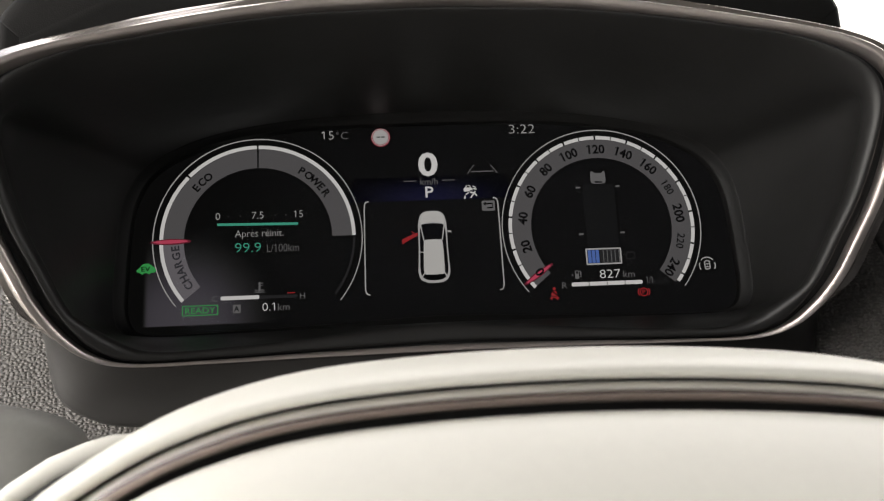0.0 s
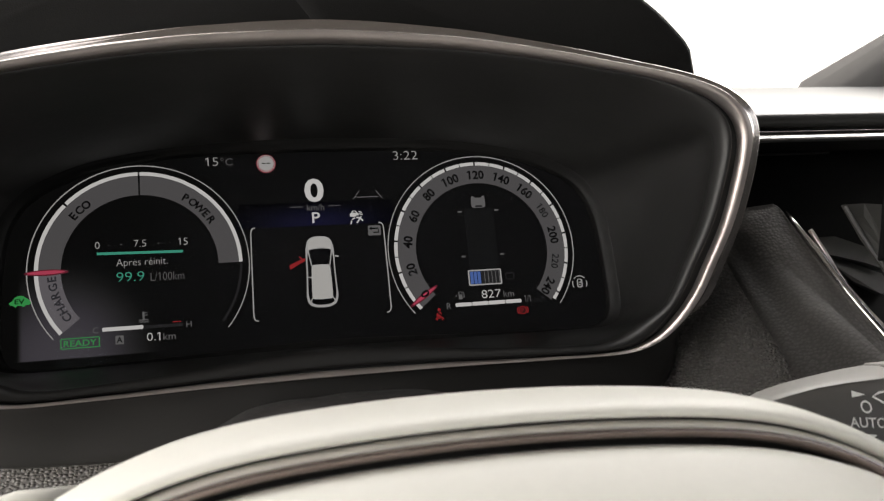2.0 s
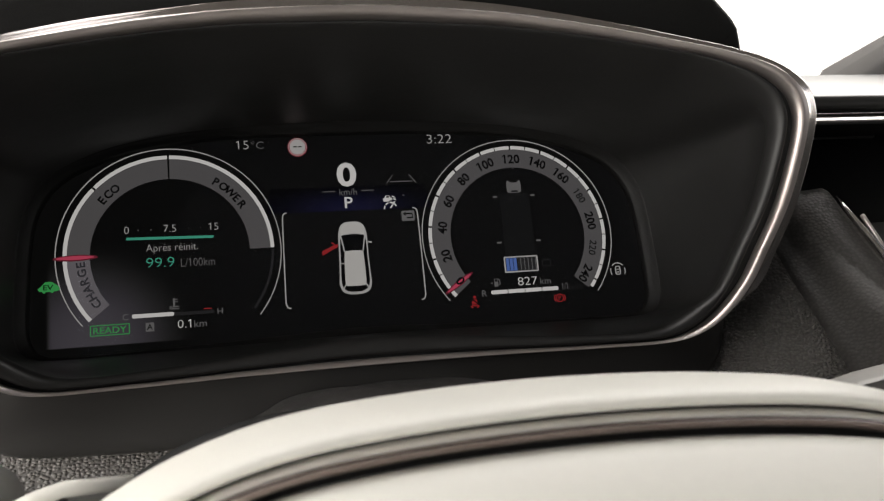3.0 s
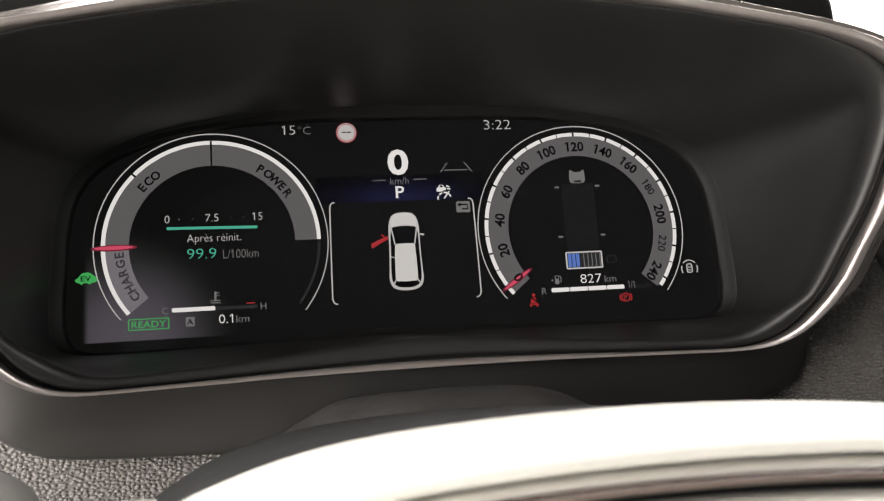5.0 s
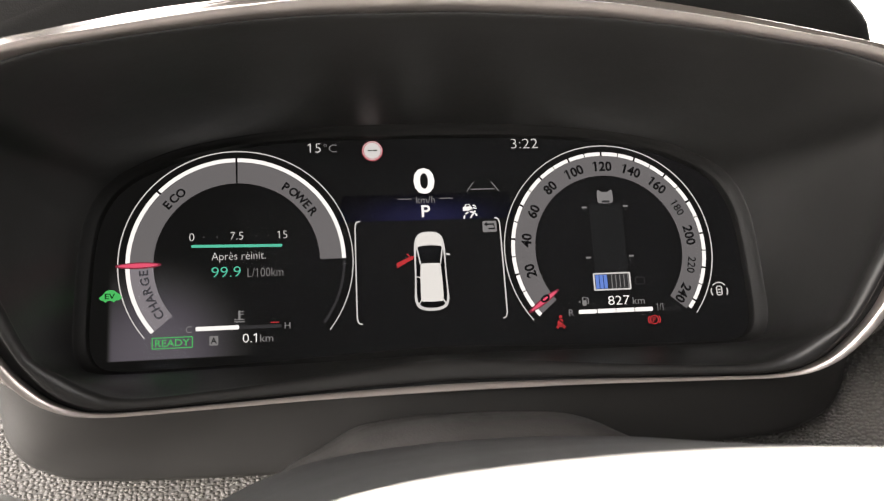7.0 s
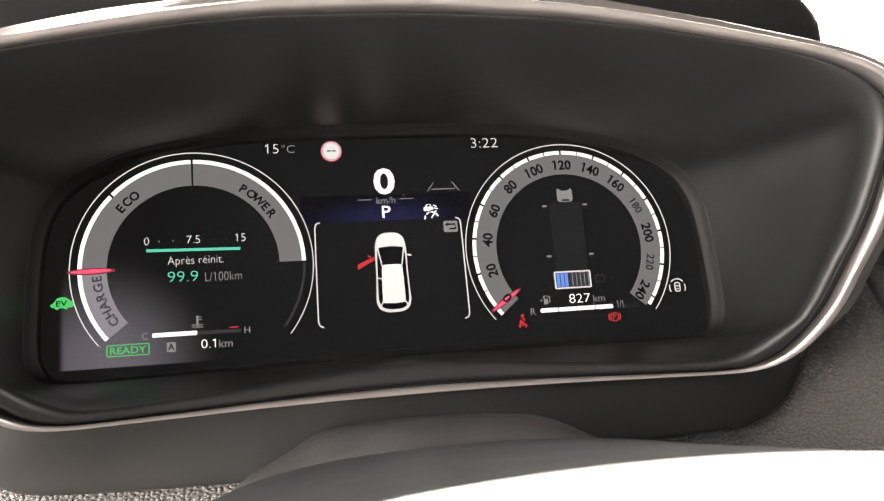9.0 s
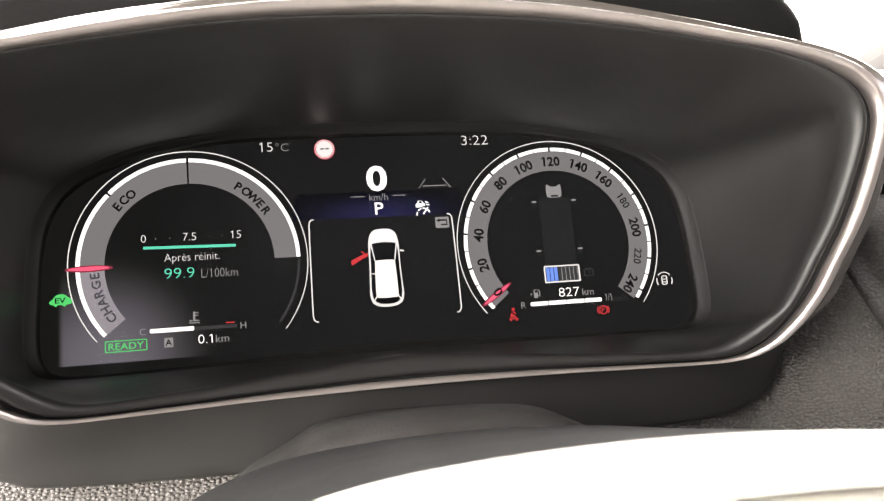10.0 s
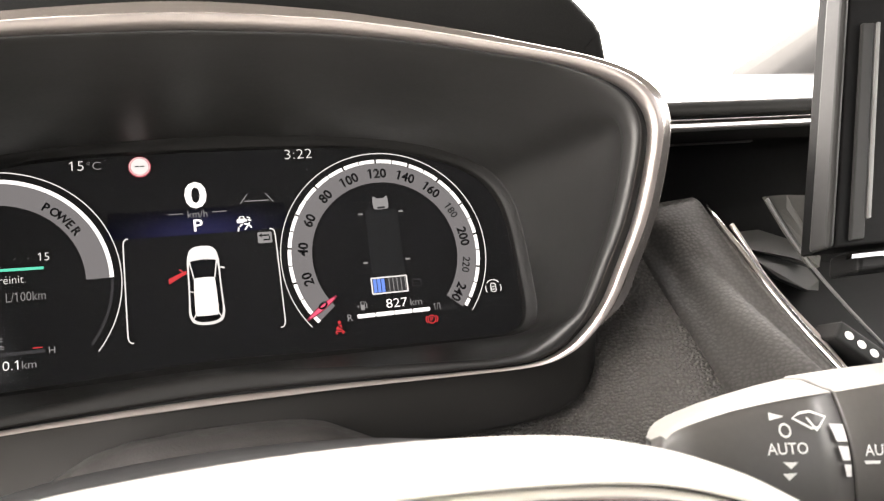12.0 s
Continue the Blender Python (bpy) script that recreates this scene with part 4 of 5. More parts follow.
drawn("belt_strap", stroke([(0.0595, -0.0512), (0.0622, -0.0535)], 0.0006, Y2), INKDARK, "dark strap across the figure")
stroke([(0.0590, -0.0530), (0.0598, -0.0518)], 0.0005, Y2, bm=bl)
drawn("belt_lamp", bl, RED, "red seat belt lamp")
pk = stroke(disc(0.1073, -0.0534, 0.0020, Y1, 28), 0.0005, Y1, closed=True)
for sg in (-1, 1):
    stroke([(0.1073 + 0.0030 * math.sin(radians(sg * a)), -0.0534 + 0.0027 * math.cos(radians(a))) for a in range(50, 131, 10)], 0.0005, Y1, bm=pk)
drawn("brake_lamp", pk, RED, "red parking brake lamp")
writing("P", 0.1073, -0.0534, None, 0.0024, Y1, RED, display, "letter", 0, 0.01)
ac = stroke(rounded(0.1409, 0.1435, -0.0428, -0.0385, 0.0008), 0.0005, Y1, closed=True)
slab(rounded(0.1415, 0.1429, -0.0404, -0.0399, 0.0001), Y1, bm=ac)
slab(rounded(0.1415, 0.1429, -0.0418, -0.0413, 0.0001), Y1, bm=ac)
for c0, c1 in ((-50, 50), (70, 120), (-120, -70)):
    stroke([polar(0.1422, -0.0408, 0.0042, c0 + (c1 - c0) * k / 8) for k in range(9)], 0.0005, Y1, bm=ac)
drawn("surround_lamp", ac, SOFTWHITE, "white car symbol between arcs")

# ---- dashboard ----
dash = thing("dashboard", "dark grained leather dashboard with a satin chrome strip", "dashboard")
PAD_SIDES = (-0.42, -0.26, 0.034)


def fold_x(z):
    """Where the pad runs in under the side wing."""
    return 0.1952 + 0.0200 * smooth((-z - 0.030) / 0.095) + 0.10 * max(0, -z - 0.104)


def pad_point(k, u):
    """Out from under the housing (u = 0) to the pad's sides (u = 1)."""
    a = ANG[k]
    dx, dz = math.sin(a), math.cos(a)
    r0 = SKIRT_OUT[k] - 0.004
    rz = ((PAD_SIDES[2] if dz > 0 else PAD_SIDES[1]) - MID[1]) / dz if abs(dz) > 1e-6 else 9
    rx = (PAD_SIDES[0] - MID[0]) / dx if dx < -1e-6 else 9
    if dx > 1e-6:
        rx = 0.2 / dx
        for _ in range(6):
            rx = (fold_x(MID[1] + min(rx, rz) * dz) + 0.003) / dx
    r = r0 + (max(r0 + 0.001, min(rx, rz)) - r0) * u
    x, z = MID[0] + r * dx, MID[1] + r * dz
    f = fold_x(z)
    y = -0.030 - 0.0365 * smooth((x - 0.148) / (f - 0.148)) - 0.008 * smooth((-z - 0.05) / 0.06) * smooth((x - 0.148) / (f - 0.148)) - 0.010 * smooth((-z - 0.10) / 0.12) * smooth((0.148 - x) / 0.05)
    return (x, y, z)


rows = [[pad_point(k, u) for k in range(N)] for u in [i / 22 for i in range(23)]]
part("lower_pad", loft(rows), LEATHER, dash, "black grained leather pad under the cluster, lightened against shade")

FOLD = (Vector((0.1952, -0.0672, -0.0500)), Vector((0.2066, -0.0715, -0.0800)), Vector((0.2152, -0.0760, -0.1045)))
RIDGE = (Vector((0.2023, -0.0765, -0.0330)), Vector((0.2137, -0.0965, -0.0645)), Vector((0.2257, -0.1180, -0.0970)))
EDGE = (Vector((0.2240, -0.0730, -0.0218)), Vector((0.2286, -0.0980, -0.0650)), Vector((0.2362, -0.1200, -0.1015)))


def along(line, s):
    """Through three points, at s = 0, 0.5 and 1."""
    a, b, c = line
    return a * (2 * (s - 0.5) * (s - 1)) + b * (-4 * s * (s - 1)) + c * (2 * s * (s - 0.5)) if 0 <= s <= 1 else (a + (b - a) * 2 * s if s < 0 else c + (c - b) * 2 * (s - 1))


rows = []
for j in range(36):
    s = max(-0.2, -0.26 + 2.11 * j / 35)
    back = Vector((0, 0.030 if j == 0 else 0.0025 * smooth((-s - 0.10) / 0.10), 0))
    f, r, e = along(FOLD, s * 1.6 if s < 0 else s) + back, along(RIDGE, s * 1.2 if s < 0 else s) + back, along(EDGE, s * 0.35 if s < 0 else s) + back
    ctrl = [f + Vector((0.002, 0.010, 0)), f, f.lerp(r, 0.4) + Vector((0.0006, 0.0004, 0)), r.lerp(f, 0.24) + Vector((-0.0001, -0.0002, 0)), r + Vector((0.0010, 0.0004, 0)), r.lerp(e, 0.32) + Vector((0, -0.0010, 0)), r.lerp(e, 0.6) + Vector((0, -0.0007, 0)), e.lerp(r, 0.1), e, e + Vector((0.001, 0.008, -0.001))]
    rows.append(catmull([tuple(p) for p in ctrl], 5))
part("side_wing", loft(rows, False), WINGSKIN, dash, "padded leather wing beside the centre stack, darkened for shade")
part("wing_strip", tube([along(EDGE, s) + Vector((0.0010, -0.0016, 0)) for s in (0.0, 0.1, 0.2, 0.35, 0.5, 0.65, 0.8, 1.0, 1.2, 1.7)], [0.0005, 0.0012, 0.0018, 0.0021, 0.0019, 0.0016, 0.0015, 0.0015, 0.0015, 0.0015], 12), CHROME, dash, "bright chrome edge strip")
rows = []
for s in (0.04, 0.4, 0.8, 1.2, 1.8):
    e = along(EDGE, s) + Vector((0.001, 0.001, 0))
    rows.append([tuple(e), tuple(e + Vector((0.012, 0.014, 0.0))), tuple(e + Vector((0.03, 0.030, 0.0))), tuple(e + Vector((0.40, 0.06, 0.0)))])
part("gloss_panel", loft(rows, False), GLOSSDARK, dash, "gloss black centre panel")

# Upper dash: soft front roll, chrome strip, dark recess below.
roll = [(-0.050, 0.0243), (-0.0635, 0.0257), (-0.0645, 0.0295), (-0.0635, 0.0330), (-0.0600, 0.0353), (-0.0520, 0.0378), (-0.010, 0.0545), (0.10, 0.1010), (0.30, 0.1890), (0.60, 0.3200)]
for xs in ((0.178, 0.20, 0.26, 0.34, 0.44, 0.60, 1.0), (-0.45, -0.30, -0.178)):
    part("upper_pad", loft([[(x, y, z) for y, z in catmull(roll, 6)] for x in xs], False), DASHTOP, dash, "soft black upper dash")
part("upper_pad", loft([[(x, y, z) for y, z in catmull(roll[7:], 6)] for x in (-0.178, 0.0, 0.178)], False), DASHTOP, dash, "soft black upper dash")
STRIP = ((-0.050, 0.0165), (-0.0660, 0.0167), (-0.0672, 0.0177), (-0.0668, 0.0189), (-0.0650, 0.0215), (-0.0656, 0.0221), (-0.0654, 0.0231), (-0.0640, 0.0241), (-0.050, 0.0245))
part("dash_strip", loft([[(x, y, z) for y, z in STRIP]
                         for x in (0.1735, 0.25, 0.3155, 0.3165)], True, True, True), CHROME, dash, "satin chrome strip with a stepped face", smooth=False, bevel=0.0003)
part("dash_strip", loft([[(x, y, z) for y, z in STRIP]
                         for x in (0.334, 0.45, 0.70, 1.0)], True, True, True), CHROME, dash, "satin chrome strip with a stepped face", smooth=False, bevel=0.0003)
part("recess_face", box(0.1735, 1.0, -0.020, 0.03, -0.10, 0.0285), DARKTRIM, dash, "dark recessed panel below the strip", smooth=False)
part("recess_line", box(0.1735, 0.300, -0.0222, -0.018, 0.0238, 0.0245), GREYTRIM, dash, "thin grey joint line", smooth=False)

# ---- centre stack ----
def plate(points, thick):
    """A thin stiff plate from the points of its face, thick towards the dash."""
    bm = bmesh.new()
    face = [bm.verts.new(p) for p in points]
    back = [bm.verts.new((x, y + thick, z)) for x, y, z in points]
    bm.faces.new(face)
    bm.faces.new(back[::-1])
    for i in range(len(face)):
        k = (i + 1) % len(face)
        bm.faces.new((face[k], face[i], back[i], back[k]))
    bmesh.ops.recalc_face_normals(bm, faces=bm.faces[:])
    return bm


vent = thing("air_vent", "dark centre air vent with grey slats", "air vent")
part("slat", plate([(0.2454, -0.0620, -0.0335), (0.2632, -0.0580, -0.0326), (0.2820, -0.0600, -0.0406), (0.2785, -0.0700, -0.0530), (0.2669, -0.0710, -0.0492), (0.2437, -0.0720, -0.0435)], 0.003), VENTGREY, vent, smooth=False)
part("slat", plate([(0.2486, -0.0660, -0.0427), (0.2819, -0.0640, -0.0545), (0.2841, -0.0670, -0.0616), (0.2767, -0.0740, -0.0669), (0.2696, -0.0750, -0.0661), (0.2549, -0.0750, -0.0588), (0.2460, -0.0750, -0.0505)], 0.003), VENTGREY, vent, "lighter grey vent slat", smooth=False)
part("vent_frame", tube(catmull([(0.2285, -0.0845, -0.0335), (0.2322, -0.0880, -0.0470), (0.2348, -0.0925, -0.0606), (0.2382, -0.1015, -0.0765), (0.2396, -0.1120, -0.0898), (0.2412, -0.1200, -0.1028), (0.2445, -0.128, -0.118)], 4), 0.0011, 8), SATIN, vent, "satin chrome vent edge")
part("vent_divider", tube(catmull([(0.2381, -0.0990, -0.0261), (0.2444, -0.0995, -0.0409), (0.2526, -0.1010, -0.0585), (0.2647, -0.1040, -0.0795), (0.2775, -0.1080, -0.1003)], 4), 0.0008, 8), GREYTRIM, vent, "thin grey vent edge")
part("vent_mouth", slab([(0.226, -0.022), (0.36, -0.015), (0.36, -0.13), (0.30, -0.10), (0.262, -0.068)], -0.050, 0.006), DARKTRIM, vent, "dark vent mouth", smooth=False)

keys = thing("switch_strip", "small dark switch strip with four round white marks", "switches")
strip_m = pose(0.2527, -0.1180, -0.0956, 0, 39, 0)
bm = box(-0.0150, 0.0150, -0.003, 0.012, -0.0042, 0.0042)
bm.transform(strip_m)
part("switch_bar", bm, CASING, keys, smooth=False, bevel=0.0012)
for i in range(4):
    bm = slab(disc(-0.0099 + 0.0066 * i, 0.0, 0.0021, 0, 24, 0.72), -0.0030, 0.0005)
    bm.transform(strip_m)
    part("mark", bm, WHITEINK, keys, smooth=False)
part("bracket", tube([(0.250, -0.105, -0.095), (0.262, -0.09, -0.10), (0.285, -0.070, -0.105)], 0.004, 8), DARKTRIM, keys)

screen = thing("centre_touchscreen", "upright black centre touchscreen with grey side edge", "touchscreen")


def lean(x, y, z):
    """Shears the screen sideways to fit its edges in the camera's view."""
    return (x + 0.36 * (z + 0.01), y + 0.02 * z, z)


def leaning(bm):
    for v in bm.verts:
        v.co = lean(*v.co)
    return bm


part("casing", leaning(box(0.2420, 0.2460, -0.1400, -0.1290, -0.056, 0.12)), CASING, screen, "grey satin side edge", smooth=False, bevel=0.0025)
part("screen_glass", leaning(box(0.2460, 0.52, -0.1395, -0.1200, -0.056, 0.12)), GLOSSDARK, screen, "gloss black screen face", smooth=False, bevel=0.001)
part("frame_strip", leaning(box(0.2520, 0.2585, -0.1412, -0.1393, -0.054, 0.036)), CASING, screen, "grey inner frame line", smooth=False, bevel=0.0006)
part("foot", leaning(box(0.2600, 0.50, -0.1370, -0.120, -0.066, -0.0575)), DARKTRIM, screen, smooth=False, bevel=0.002)
part("foot_strip", leaning(box(0.2540, 0.50, -0.1400, -0.1372, -0.0608, -0.0592)), CHROME, screen, "thin chrome line", smooth=False)
part("mount", plate([(0.2387, -0.0975, -0.0247), (0.2488, -0.0990, -0.0250), (0.2567, -0.1010, -0.0263), (0.2509, -0.1030, -0.0402), (0.2516, -0.1040, -0.0480), (0.2543, -0.1050, -0.0549), (0.2532, -0.1040, -0.0589), (0.2529, -0.1000, -0.0583), (0.2458, -0.0975, -0.0416)], 0.002), VENTGREY, screen, "tapering grey screen mount", smooth=False)
part("edge_line", leaning(box(0.2590, 0.2606, -0.1418, -0.1393, -0.046, 0.036)), GREYTRIM, screen, "thin grey metal line", smooth=False, bevel=0.0003)

# ---- steering column and wheel hub ----
column = thing("steering_column", "dark textured steering column cover below the cluster", "column cover")


def column_loop(y, grow, drop):
    half = [(0.0, -0.0905), (0.022, -0.0910), (0.036, -0.0930), (0.046, -0.0975), (0.055, -0.1020), (0.066, -0.1080), (0.074, -0.120), (0.074, -0.16), (0.06, -0.19), (0.0, -0.20)]
    run = catmull([(x * grow, z - drop) for x, z in half], 5)
    run = run + [(-x, z) for x, z in run[::-1][1:-1]]
    return [(x - 0.001, y, z + 0.0009 * noise.noise((x * 70 + 3, y * 45, 1.7)) * smooth((0.02 - x) / 0.04)) for x, z in run]


part("upper_cover", loft([column_loop(0.02 - 0.115 * i / 14, 1.0, 0.001 * (1 - i / 14)) for i in range(15)] + [column_loop(-0.104, 0.985, 0.0004), column_loop(-0.112, 0.975, 0.0010), column_loop(-0.118, 0.965, 0.0019), column_loop(-0.122, 0.95, 0.0030), column_loop(-0.127, 0.90, 0.007)], True, False, True),
     COLUMN, column, "grained dark column cover")

HX, HUB_TURN = 0.0100, 0.020     # middle and slight turn of the hub, set to fit its outline in the camera's view
HUB = radial([(0, -0.0948), (0.030, -0.0958), (0.054, -0.0986), (0.073, -0.1044), (0.088, -0.1128), (0.0965, -0.1200), (0.1005, -0.1280), (0.1015, -0.142), (0.097, -0.168), (0.082, -0.205),
              (0.056, -0.235), (0.0, -0.245)], 300, (HX, -0.16))
HANG = [2 * math.pi * k / 300 for k in range(300)]


def outward(radii, angles):
    """Unit normals of a closed outline given by radii, evened out over a few neighbours."""
    p = np.array([(r * math.sin(a), r * math.cos(a)) for r, a in zip(radii, angles)])
    t = sum(np.roll(p, -i, 0) - np.roll(p, i, 0) for i in range(1, 7))
    nrm = np.stack([-t[:, 1], t[:, 0]], 1)
    nrm /= np.linalg.norm(nrm, axis=1)[:, None]
    return nrm


HUB_NORMAL = outward(HUB, HANG)


def hub_loop(inset, y, bulge=0.0, shift=(0.0, 0.0)):
    """bulge: how far the loop leans towards the driver below its top."""
    pts = []
    near = min(inset, 0.016)
    for k, a in enumerate(HANG):
        nx, nz = HUB_NORMAL[k]
        x = HX + (HUB[k] - (inset - near)) * math.sin(a) - near * nx
        z = -0.16 + (HUB[k] - (inset - near)) * math.cos(a) - near * nz
        x, z = HX + (x - HX) + HUB_TURN * (z + 0.16), z - HUB_TURN * (x - HX) - 0.0004
        pts.append((x + shift[0], y - bulge * max(0, -0.105 - z), z + shift[1]))
    return pts


wheel = thing("steering_wheel_hub", "cream steering wheel hub with a chrome trim ring", "steering wheel")
part("hub_back", loft([hub_loop(0.030, -0.130, 0, (-0.010, -0.0008)), hub_loop(0.0050, -0.132, 0, (-0.010, -0.0008)), hub_loop(0.0016, -0.136, 0, (-0.010, -0.0008)), hub_loop(0.0006, -0.145, 0, (-0.009, -0.0008)), hub_loop(0.0010, -0.185, 0, (-0.005, -0.0004)),
                       hub_loop(0.0012, -0.220, 0, (-0.001, 0.0004)), hub_loop(0.0010, -0.236)], True, True, False), HUBBACK, wheel, "smooth dark grey hub back")
part("hub_collar", loft([hub_loop(0.0020, -0.234), hub_loop(0.0010, -0.2365), hub_loop(0.0003, -0.2420), hub_loop(0.0000, -0.2480), hub_loop(0.0004, -0.2550), hub_loop(0.0014, -0.2620), hub_loop(0.0028, -0.2680),
                         hub_loop(0.0040, -0.2720), hub_loop(0.0049, -0.2735), hub_loop(0.0057, -0.2741), hub_loop(0.0063, -0.2738), hub_loop(0.0066, -0.2725), hub_loop(0.0067, -0.2690)]),
     CREAM, wheel, "cream rounded outer collar")
part("groove", loft([hub_loop(0.0065, -0.2700), hub_loop(0.0067, -0.2660), hub_loop(0.0078, -0.2660)]), GAP, wheel, "dark groove")
part("trim_edge", loft([hub_loop(0.0071, -0.2670), hub_loop(0.0071, -0.2694), hub_loop(0.0072, -0.2702), hub_loop(0.0075, -0.2712), hub_loop(0.0078, -0.2720), hub_loop(0.0083, -0.2725), hub_loop(0.0086, -0.2727), hub_loop(0.0087, -0.2715)]), RINGEDGE, wheel, "upper face of the trim ring, paled for mirrored sky")
part("trim_ring", loft([hub_loop(0.0086, -0.2715), hub_loop(0.0087, -0.2729), hub_loop(0.0089, -0.2731), hub_loop(0.0094, -0.2730), hub_loop(0.0100, -0.2725), hub_loop(0.0104, -0.2715), hub_loop(0.0105, -0.2670)]), TRIM, wheel, "smoked chrome trim ring, tinted for the mirrored cabin")
part("groove", loft([hub_loop(0.0104, -0.2700), hub_loop(0.0107, -0.2670), hub_loop(0.0124, -0.2670)]), GAP, wheel, "dark groove")
part("airbag_cover", loft([hub_loop(0.0119, -0.2670), hub_loop(0.0119, -0.2752), hub_loop(0.0122, -0.2776, 0.05), hub_loop(0.0137, -0.2803, 0.12), hub_loop(0.0192, -0.2860, 0.20), hub_loop(0.0277, -0.2925, 0.26), hub_loop(0.0397, -0.299, 0.26), hub_loop(0.0537, -0.303, 0.20), hub_loop(0.0617, -0.304, 0.16)], True, False, True),
     CREAM, wheel, "smooth cream airbag cover")


def lever_loops(xs, cy, cz, tilt=0.0):
    """A lever along x: (x, half height, half depth) sections with a softly squared shape."""
    loops = []
    for x, h, d in xs:
        pts = []
        for k in range(28):
            a = 2 * math.pi * k / 28
            c, s = math.cos(a), math.sin(a)
            pts.append((x, cy + d * math.copysign(abs(c) ** 0.75, c), cz + tilt * (x - xs[0][0]) + h * math.copysign(abs(s) ** 0.75, s)))
        loops.append(pts)
    return loops


wiper = thing("wiper_lever", "dark grey wiper stalk with white printed symbols", "stalk")
LEVER = [(0.1097, -0.1120, -0.1125, -0.1180, 0.004), (0.1108, -0.1082, -0.1085, -0.1220, 0.009), (0.1125, -0.1062, -0.1069, -0.1260, 0.013), (0.1145, -0.1050, -0.1059, -0.1295, 0.018),
         (0.1190, -0.1036, -0.1049, -0.1320, 0.023), (0.1280, -0.1019, -0.1036, -0.1345, 0.027), (0.1380, -0.1006, -0.1030, -0.1360, 0.029), (0.1500, -0.0993, -0.1028, -0.1370, 0.030), (0.1592, -0.0987, -0.1029, -0.1375, 0.030)]


def lever_face(z):
    """Depth of the lever's driver-side face, a little full at mid height."""
    return -0.2030 - 0.0030 * max(0, 1 - ((z + 0.118) / 0.017) ** 2)


def lever_section(x, back, edge, low, depth, grow=0.0):
    """Flat sloping top, a soft edge, then a full front face."""
    y1 = -0.175 - 0.029 + depth
    zs = [edge - 0.0005 + (low + 0.004 - edge) * k / 8 for k in range(9)]
    g = min(1, depth / 0.03)
    def fy(z):
        return -0.189 + (lever_face(z) + 0.189) * (0.35 + 0.65 * g)
    run = [(fy(z) - grow, z) for z in zs] + [(fy(low) + 0.004, low - grow), (-0.190, low - 0.001 - grow), (y1 - 0.004, low + 0.003 - grow), (y1 + grow, (low + back) / 2), (y1 - 0.002, back - 0.003 + grow)]
    run += [(-0.1890 + 0.004 * g, back - 0.0002 + grow), (-0.1890 - 0.004 * g, back - 0.0008 + grow), (fy(edge) + 0.0025, edge + 0.0006 + grow), (fy(edge) + 0.0008, edge + 0.0002 + grow)]
    return [(x, y, z) for y, z in run]


part("lever_body", loft([lever_section(*v) for v in LEVER], True, True, True), STALK, wiper)


def lit_top_strip(sections):
    """The sloping top of the lever, just proud of its body, painted paler for the light on it."""
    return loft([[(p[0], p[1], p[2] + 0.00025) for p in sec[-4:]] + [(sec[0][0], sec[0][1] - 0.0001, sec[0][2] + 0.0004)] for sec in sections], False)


part("lit_top", lit_top_strip([lever_section(*v) for v in LEVER[1:]]), TOPLIT, wiper, "lever top, painted pale for the light on it")
last = LEVER[-1][1:]
part("lever_ring", loft([lever_section(x, *last, grow=-0.0008) for x in (0.1590, 0.1604)]), GAP, wiper, "dark joint ring")
part("lever_end", loft([lever_section(x, *last, grow=g) for x, g in ((0.1600, -0.0002), (0.1604, 0.0006), (0.18, 0.0006), (0.205, 0.0), (0.214, -0.004))], True, True, True), STALK, wiper, "turning lever end")
part("lit_top", lit_top_strip([lever_section(x, *LEVER[-1][1:], grow=g) for x, g in ((0.1602, 0.0), (0.1606, 0.0006), (0.18, 0.0006), (0.205, 0.0))]), TOPLIT, wiper, "lever top, painted pale for the light on it")


def on_lever(p):
    """Lays a printed mark on the lever's driver-side face."""
    return Vector((p.x, lever_face(p.z) - (0.0012 if p.x > 0.160 else 0.0005), p.z))


def printed(name, bm):
    bmesh.ops.triangulate(bm, faces=bm.faces)
    for v in bm.verts:
        v.co = on_lever(v.co)
    part(name, bm, WHITEINK, wiper, "white printed mark", smooth=False)


writing("AUTO", 0.1402, -0.1150, 0.0124, 0.0030, 0, WHITEINK, wiper, "lettering", 7, 0.01, on_lever)
printed("mark", stroke(disc(0.1408, -0.1105, 0.0016, 0, 20), 0.0006, 0, closed=True))
printed("mark", slab([(0.1376, -0.1054), (0.1371, -0.1074), (0.1418, -0.1070)], 0))
printed("mark", stroke([(0.1440, -0.1077), (0.1468, -0.1068), (0.1500, -0.1068), (0.1542, -0.1088), (0.1512, -0.1112), (0.1488, -0.1110)], 0.0007, 0, closed=True))
printed("mark", stroke([(0.1484, -0.1082), (0.1506, -0.1120)], 0.0007, 0))
printed("mark", slab([(0.1378, -0.1180), (0.1424, -0.1188), (0.1399, -0.1201)], 0))
printed("mark", slab([(0.1372, -0.1209), (0.1416, -0.1214), (0.1389, -0.1229)], 0))
printed("mark", slab([(0.1546, -0.1107), (0.1589, -0.1114), (0.1589, -0.1160), (0.1556, -0.1155)], 0))
printed("mark", slab([(0.1556, -0.1166), (0.1588, -0.1172), (0.1586, -0.1208), (0.1562, -0.1204)], 0))
printed("mark", slab([(0.1564, -0.1215), (0.1586, -0.1219), (0.1582, -0.1250), (0.1566, -0.1247)], 0))
writing("AUTO", 0.1692, -0.1196, 0.0124, 0.0030, 0, WHITEINK, wiper, "lettering", 7, 0.01, on_lever)
printed("mark", slab([(0.1622, -0.1214), (0.1676, -0.1222), (0.1672, -0.1230), (0.1626, -0.1224)], 0))

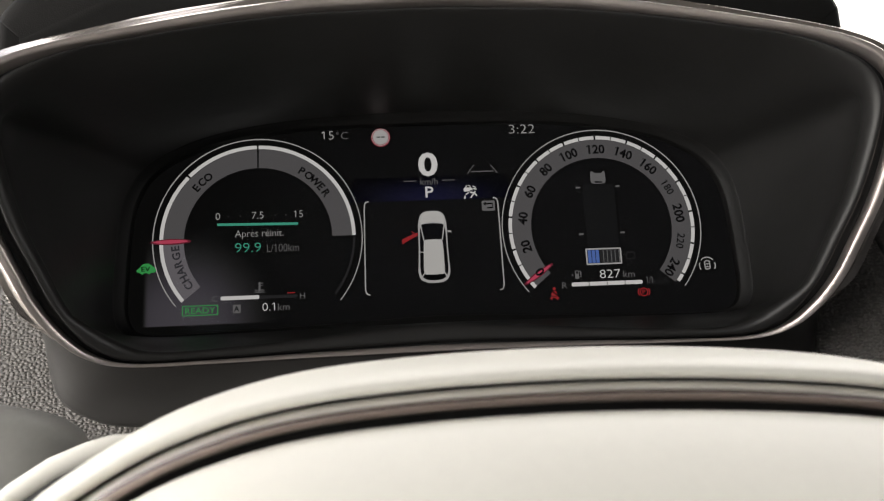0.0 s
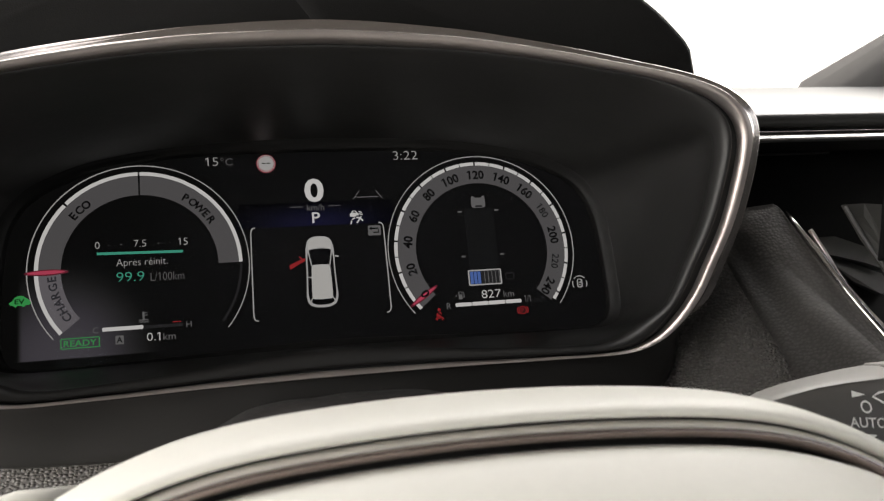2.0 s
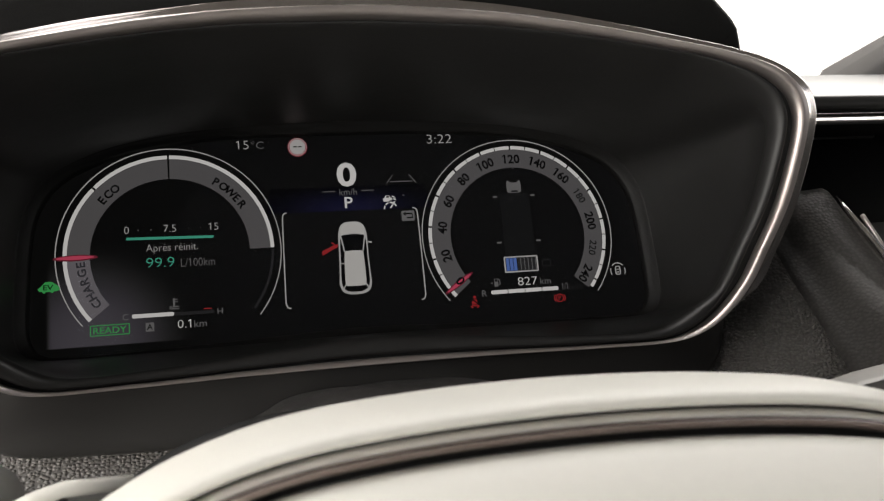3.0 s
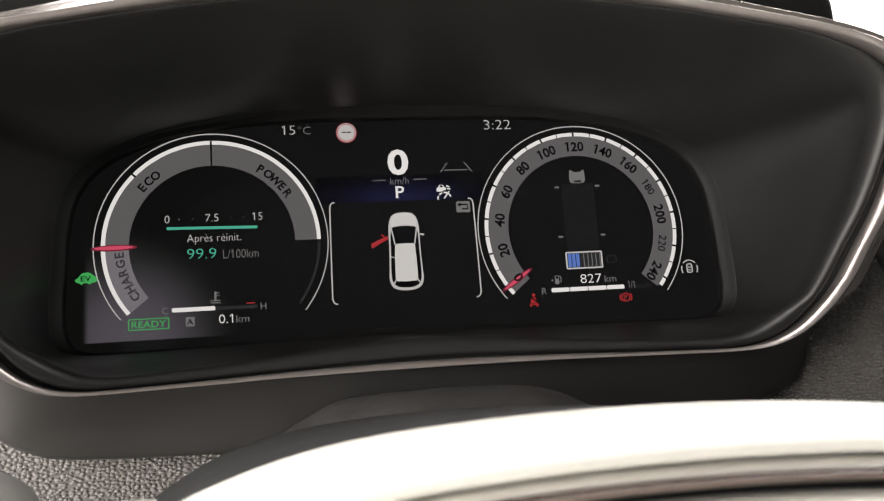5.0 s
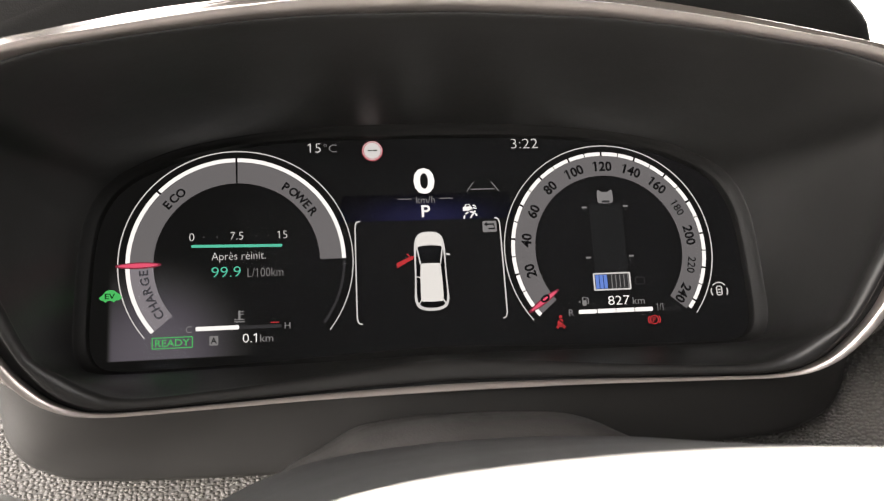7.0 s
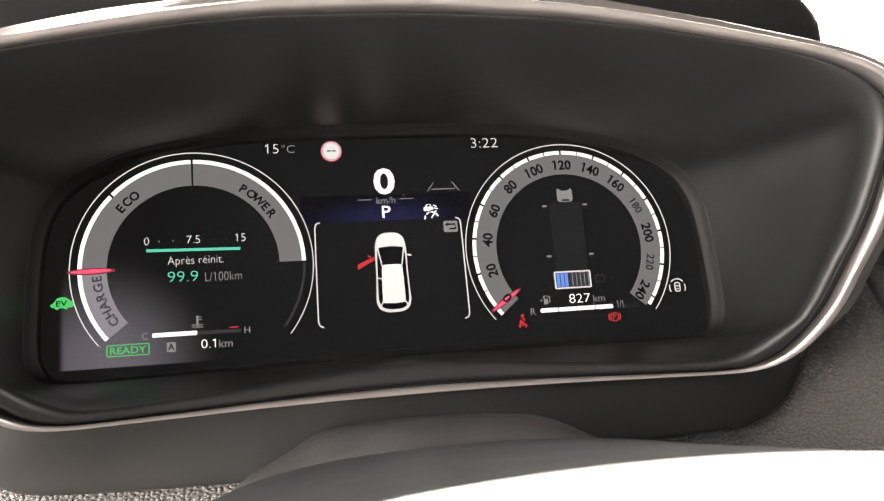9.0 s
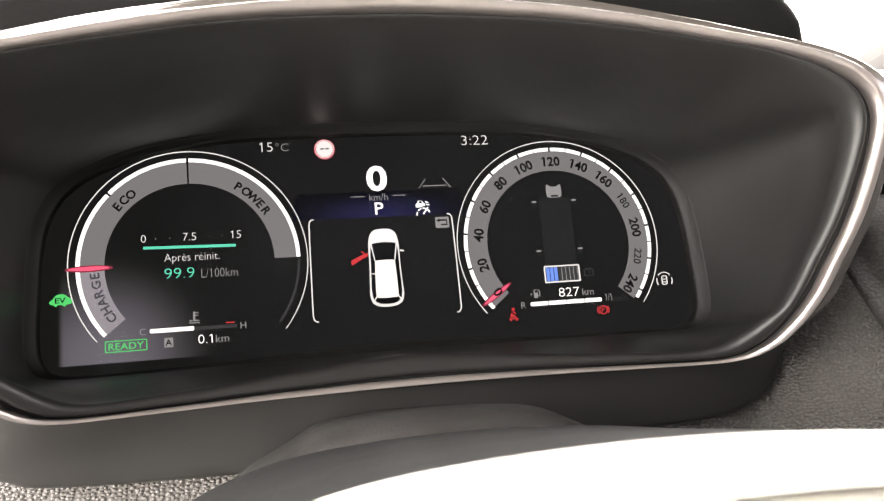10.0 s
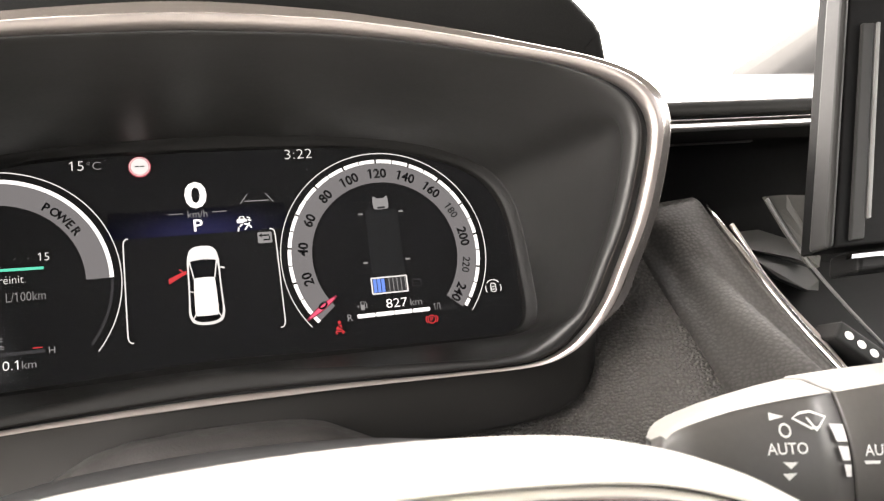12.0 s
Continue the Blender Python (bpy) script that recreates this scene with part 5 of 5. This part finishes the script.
lights = thing("light_lever", "dark olive-grey light stalk beside the column", "stalk")
secs = [(-0.1085, 0.003, 0.003), (-0.1093, 0.0060, 0.006), (-0.1115, 0.0090, 0.009), (-0.116, 0.0120, 0.0115), (-0.123, 0.0145, 0.013), (-0.133, 0.0165, 0.0145), (-0.150, 0.0180, 0.0155), (-0.19, 0.0180, 0.0155), (-0.24, 0.016, 0.014), (-0.25, 0.008, 0.008)]
part("lever_body", loft(lever_loops(secs, -0.168, -0.1152), True, True, True), OLIVE, lights)
part("lever_arm", tube([(-0.118, -0.165, -0.118), (-0.095, -0.150, -0.120), (-0.07, -0.13, -0.122)], 0.007, 10), OLIVE, lights)
part("lever_arm", tube([(0.112, -0.190, -0.118), (0.08, -0.165, -0.122), (0.05, -0.13, -0.124)], 0.007, 10), STALK, wiper)

paddle = thing("shift_paddle", "cream edged shift paddle behind the hub", "paddle")
part("blade", tube([(-0.0760, -0.1990, -0.1098), (-0.0905, -0.2000, -0.1100), (-0.0960, -0.2005, -0.1118), (-0.1040, -0.2010, -0.1152), (-0.1120, -0.2015, -0.1202), (-0.1200, -0.2020, -0.1265), (-0.1300, -0.2020, -0.1360)], [0.0016, 0.0020, 0.0024, 0.0027, 0.0027, 0.0026, 0.0024], 12), CREAM, paddle, "cream upper edge")
part("web", slab([(-0.0900, -0.1115), (-0.104, -0.1160), (-0.120, -0.1275), (-0.132, -0.139), (-0.12, -0.150), (-0.088, -0.145)], -0.199, 0.003), HUBBACK, paddle, smooth=False, bevel=0.0008)

# Dust on the lower lip.
for i, (x, z) in enumerate(((0.056, -0.0765), (-0.052, -0.0757), (-0.098, -0.0770), (0.030, -0.0745), (-0.128, -0.074))):
    sp = bmesh.new()
    bmesh.ops.create_icosphere(sp, subdivisions=1, radius=0.00035, matrix=pose(x, -0.036 - 0.8 * x * x, z - 0.0006))
    ob = part("dust_speck", sp, DUST, None)
    ob.matrix_world = CAR
    tagged(ob, "tiny pale speck of dust on the plastic lip", "dust", "dust on the lip")
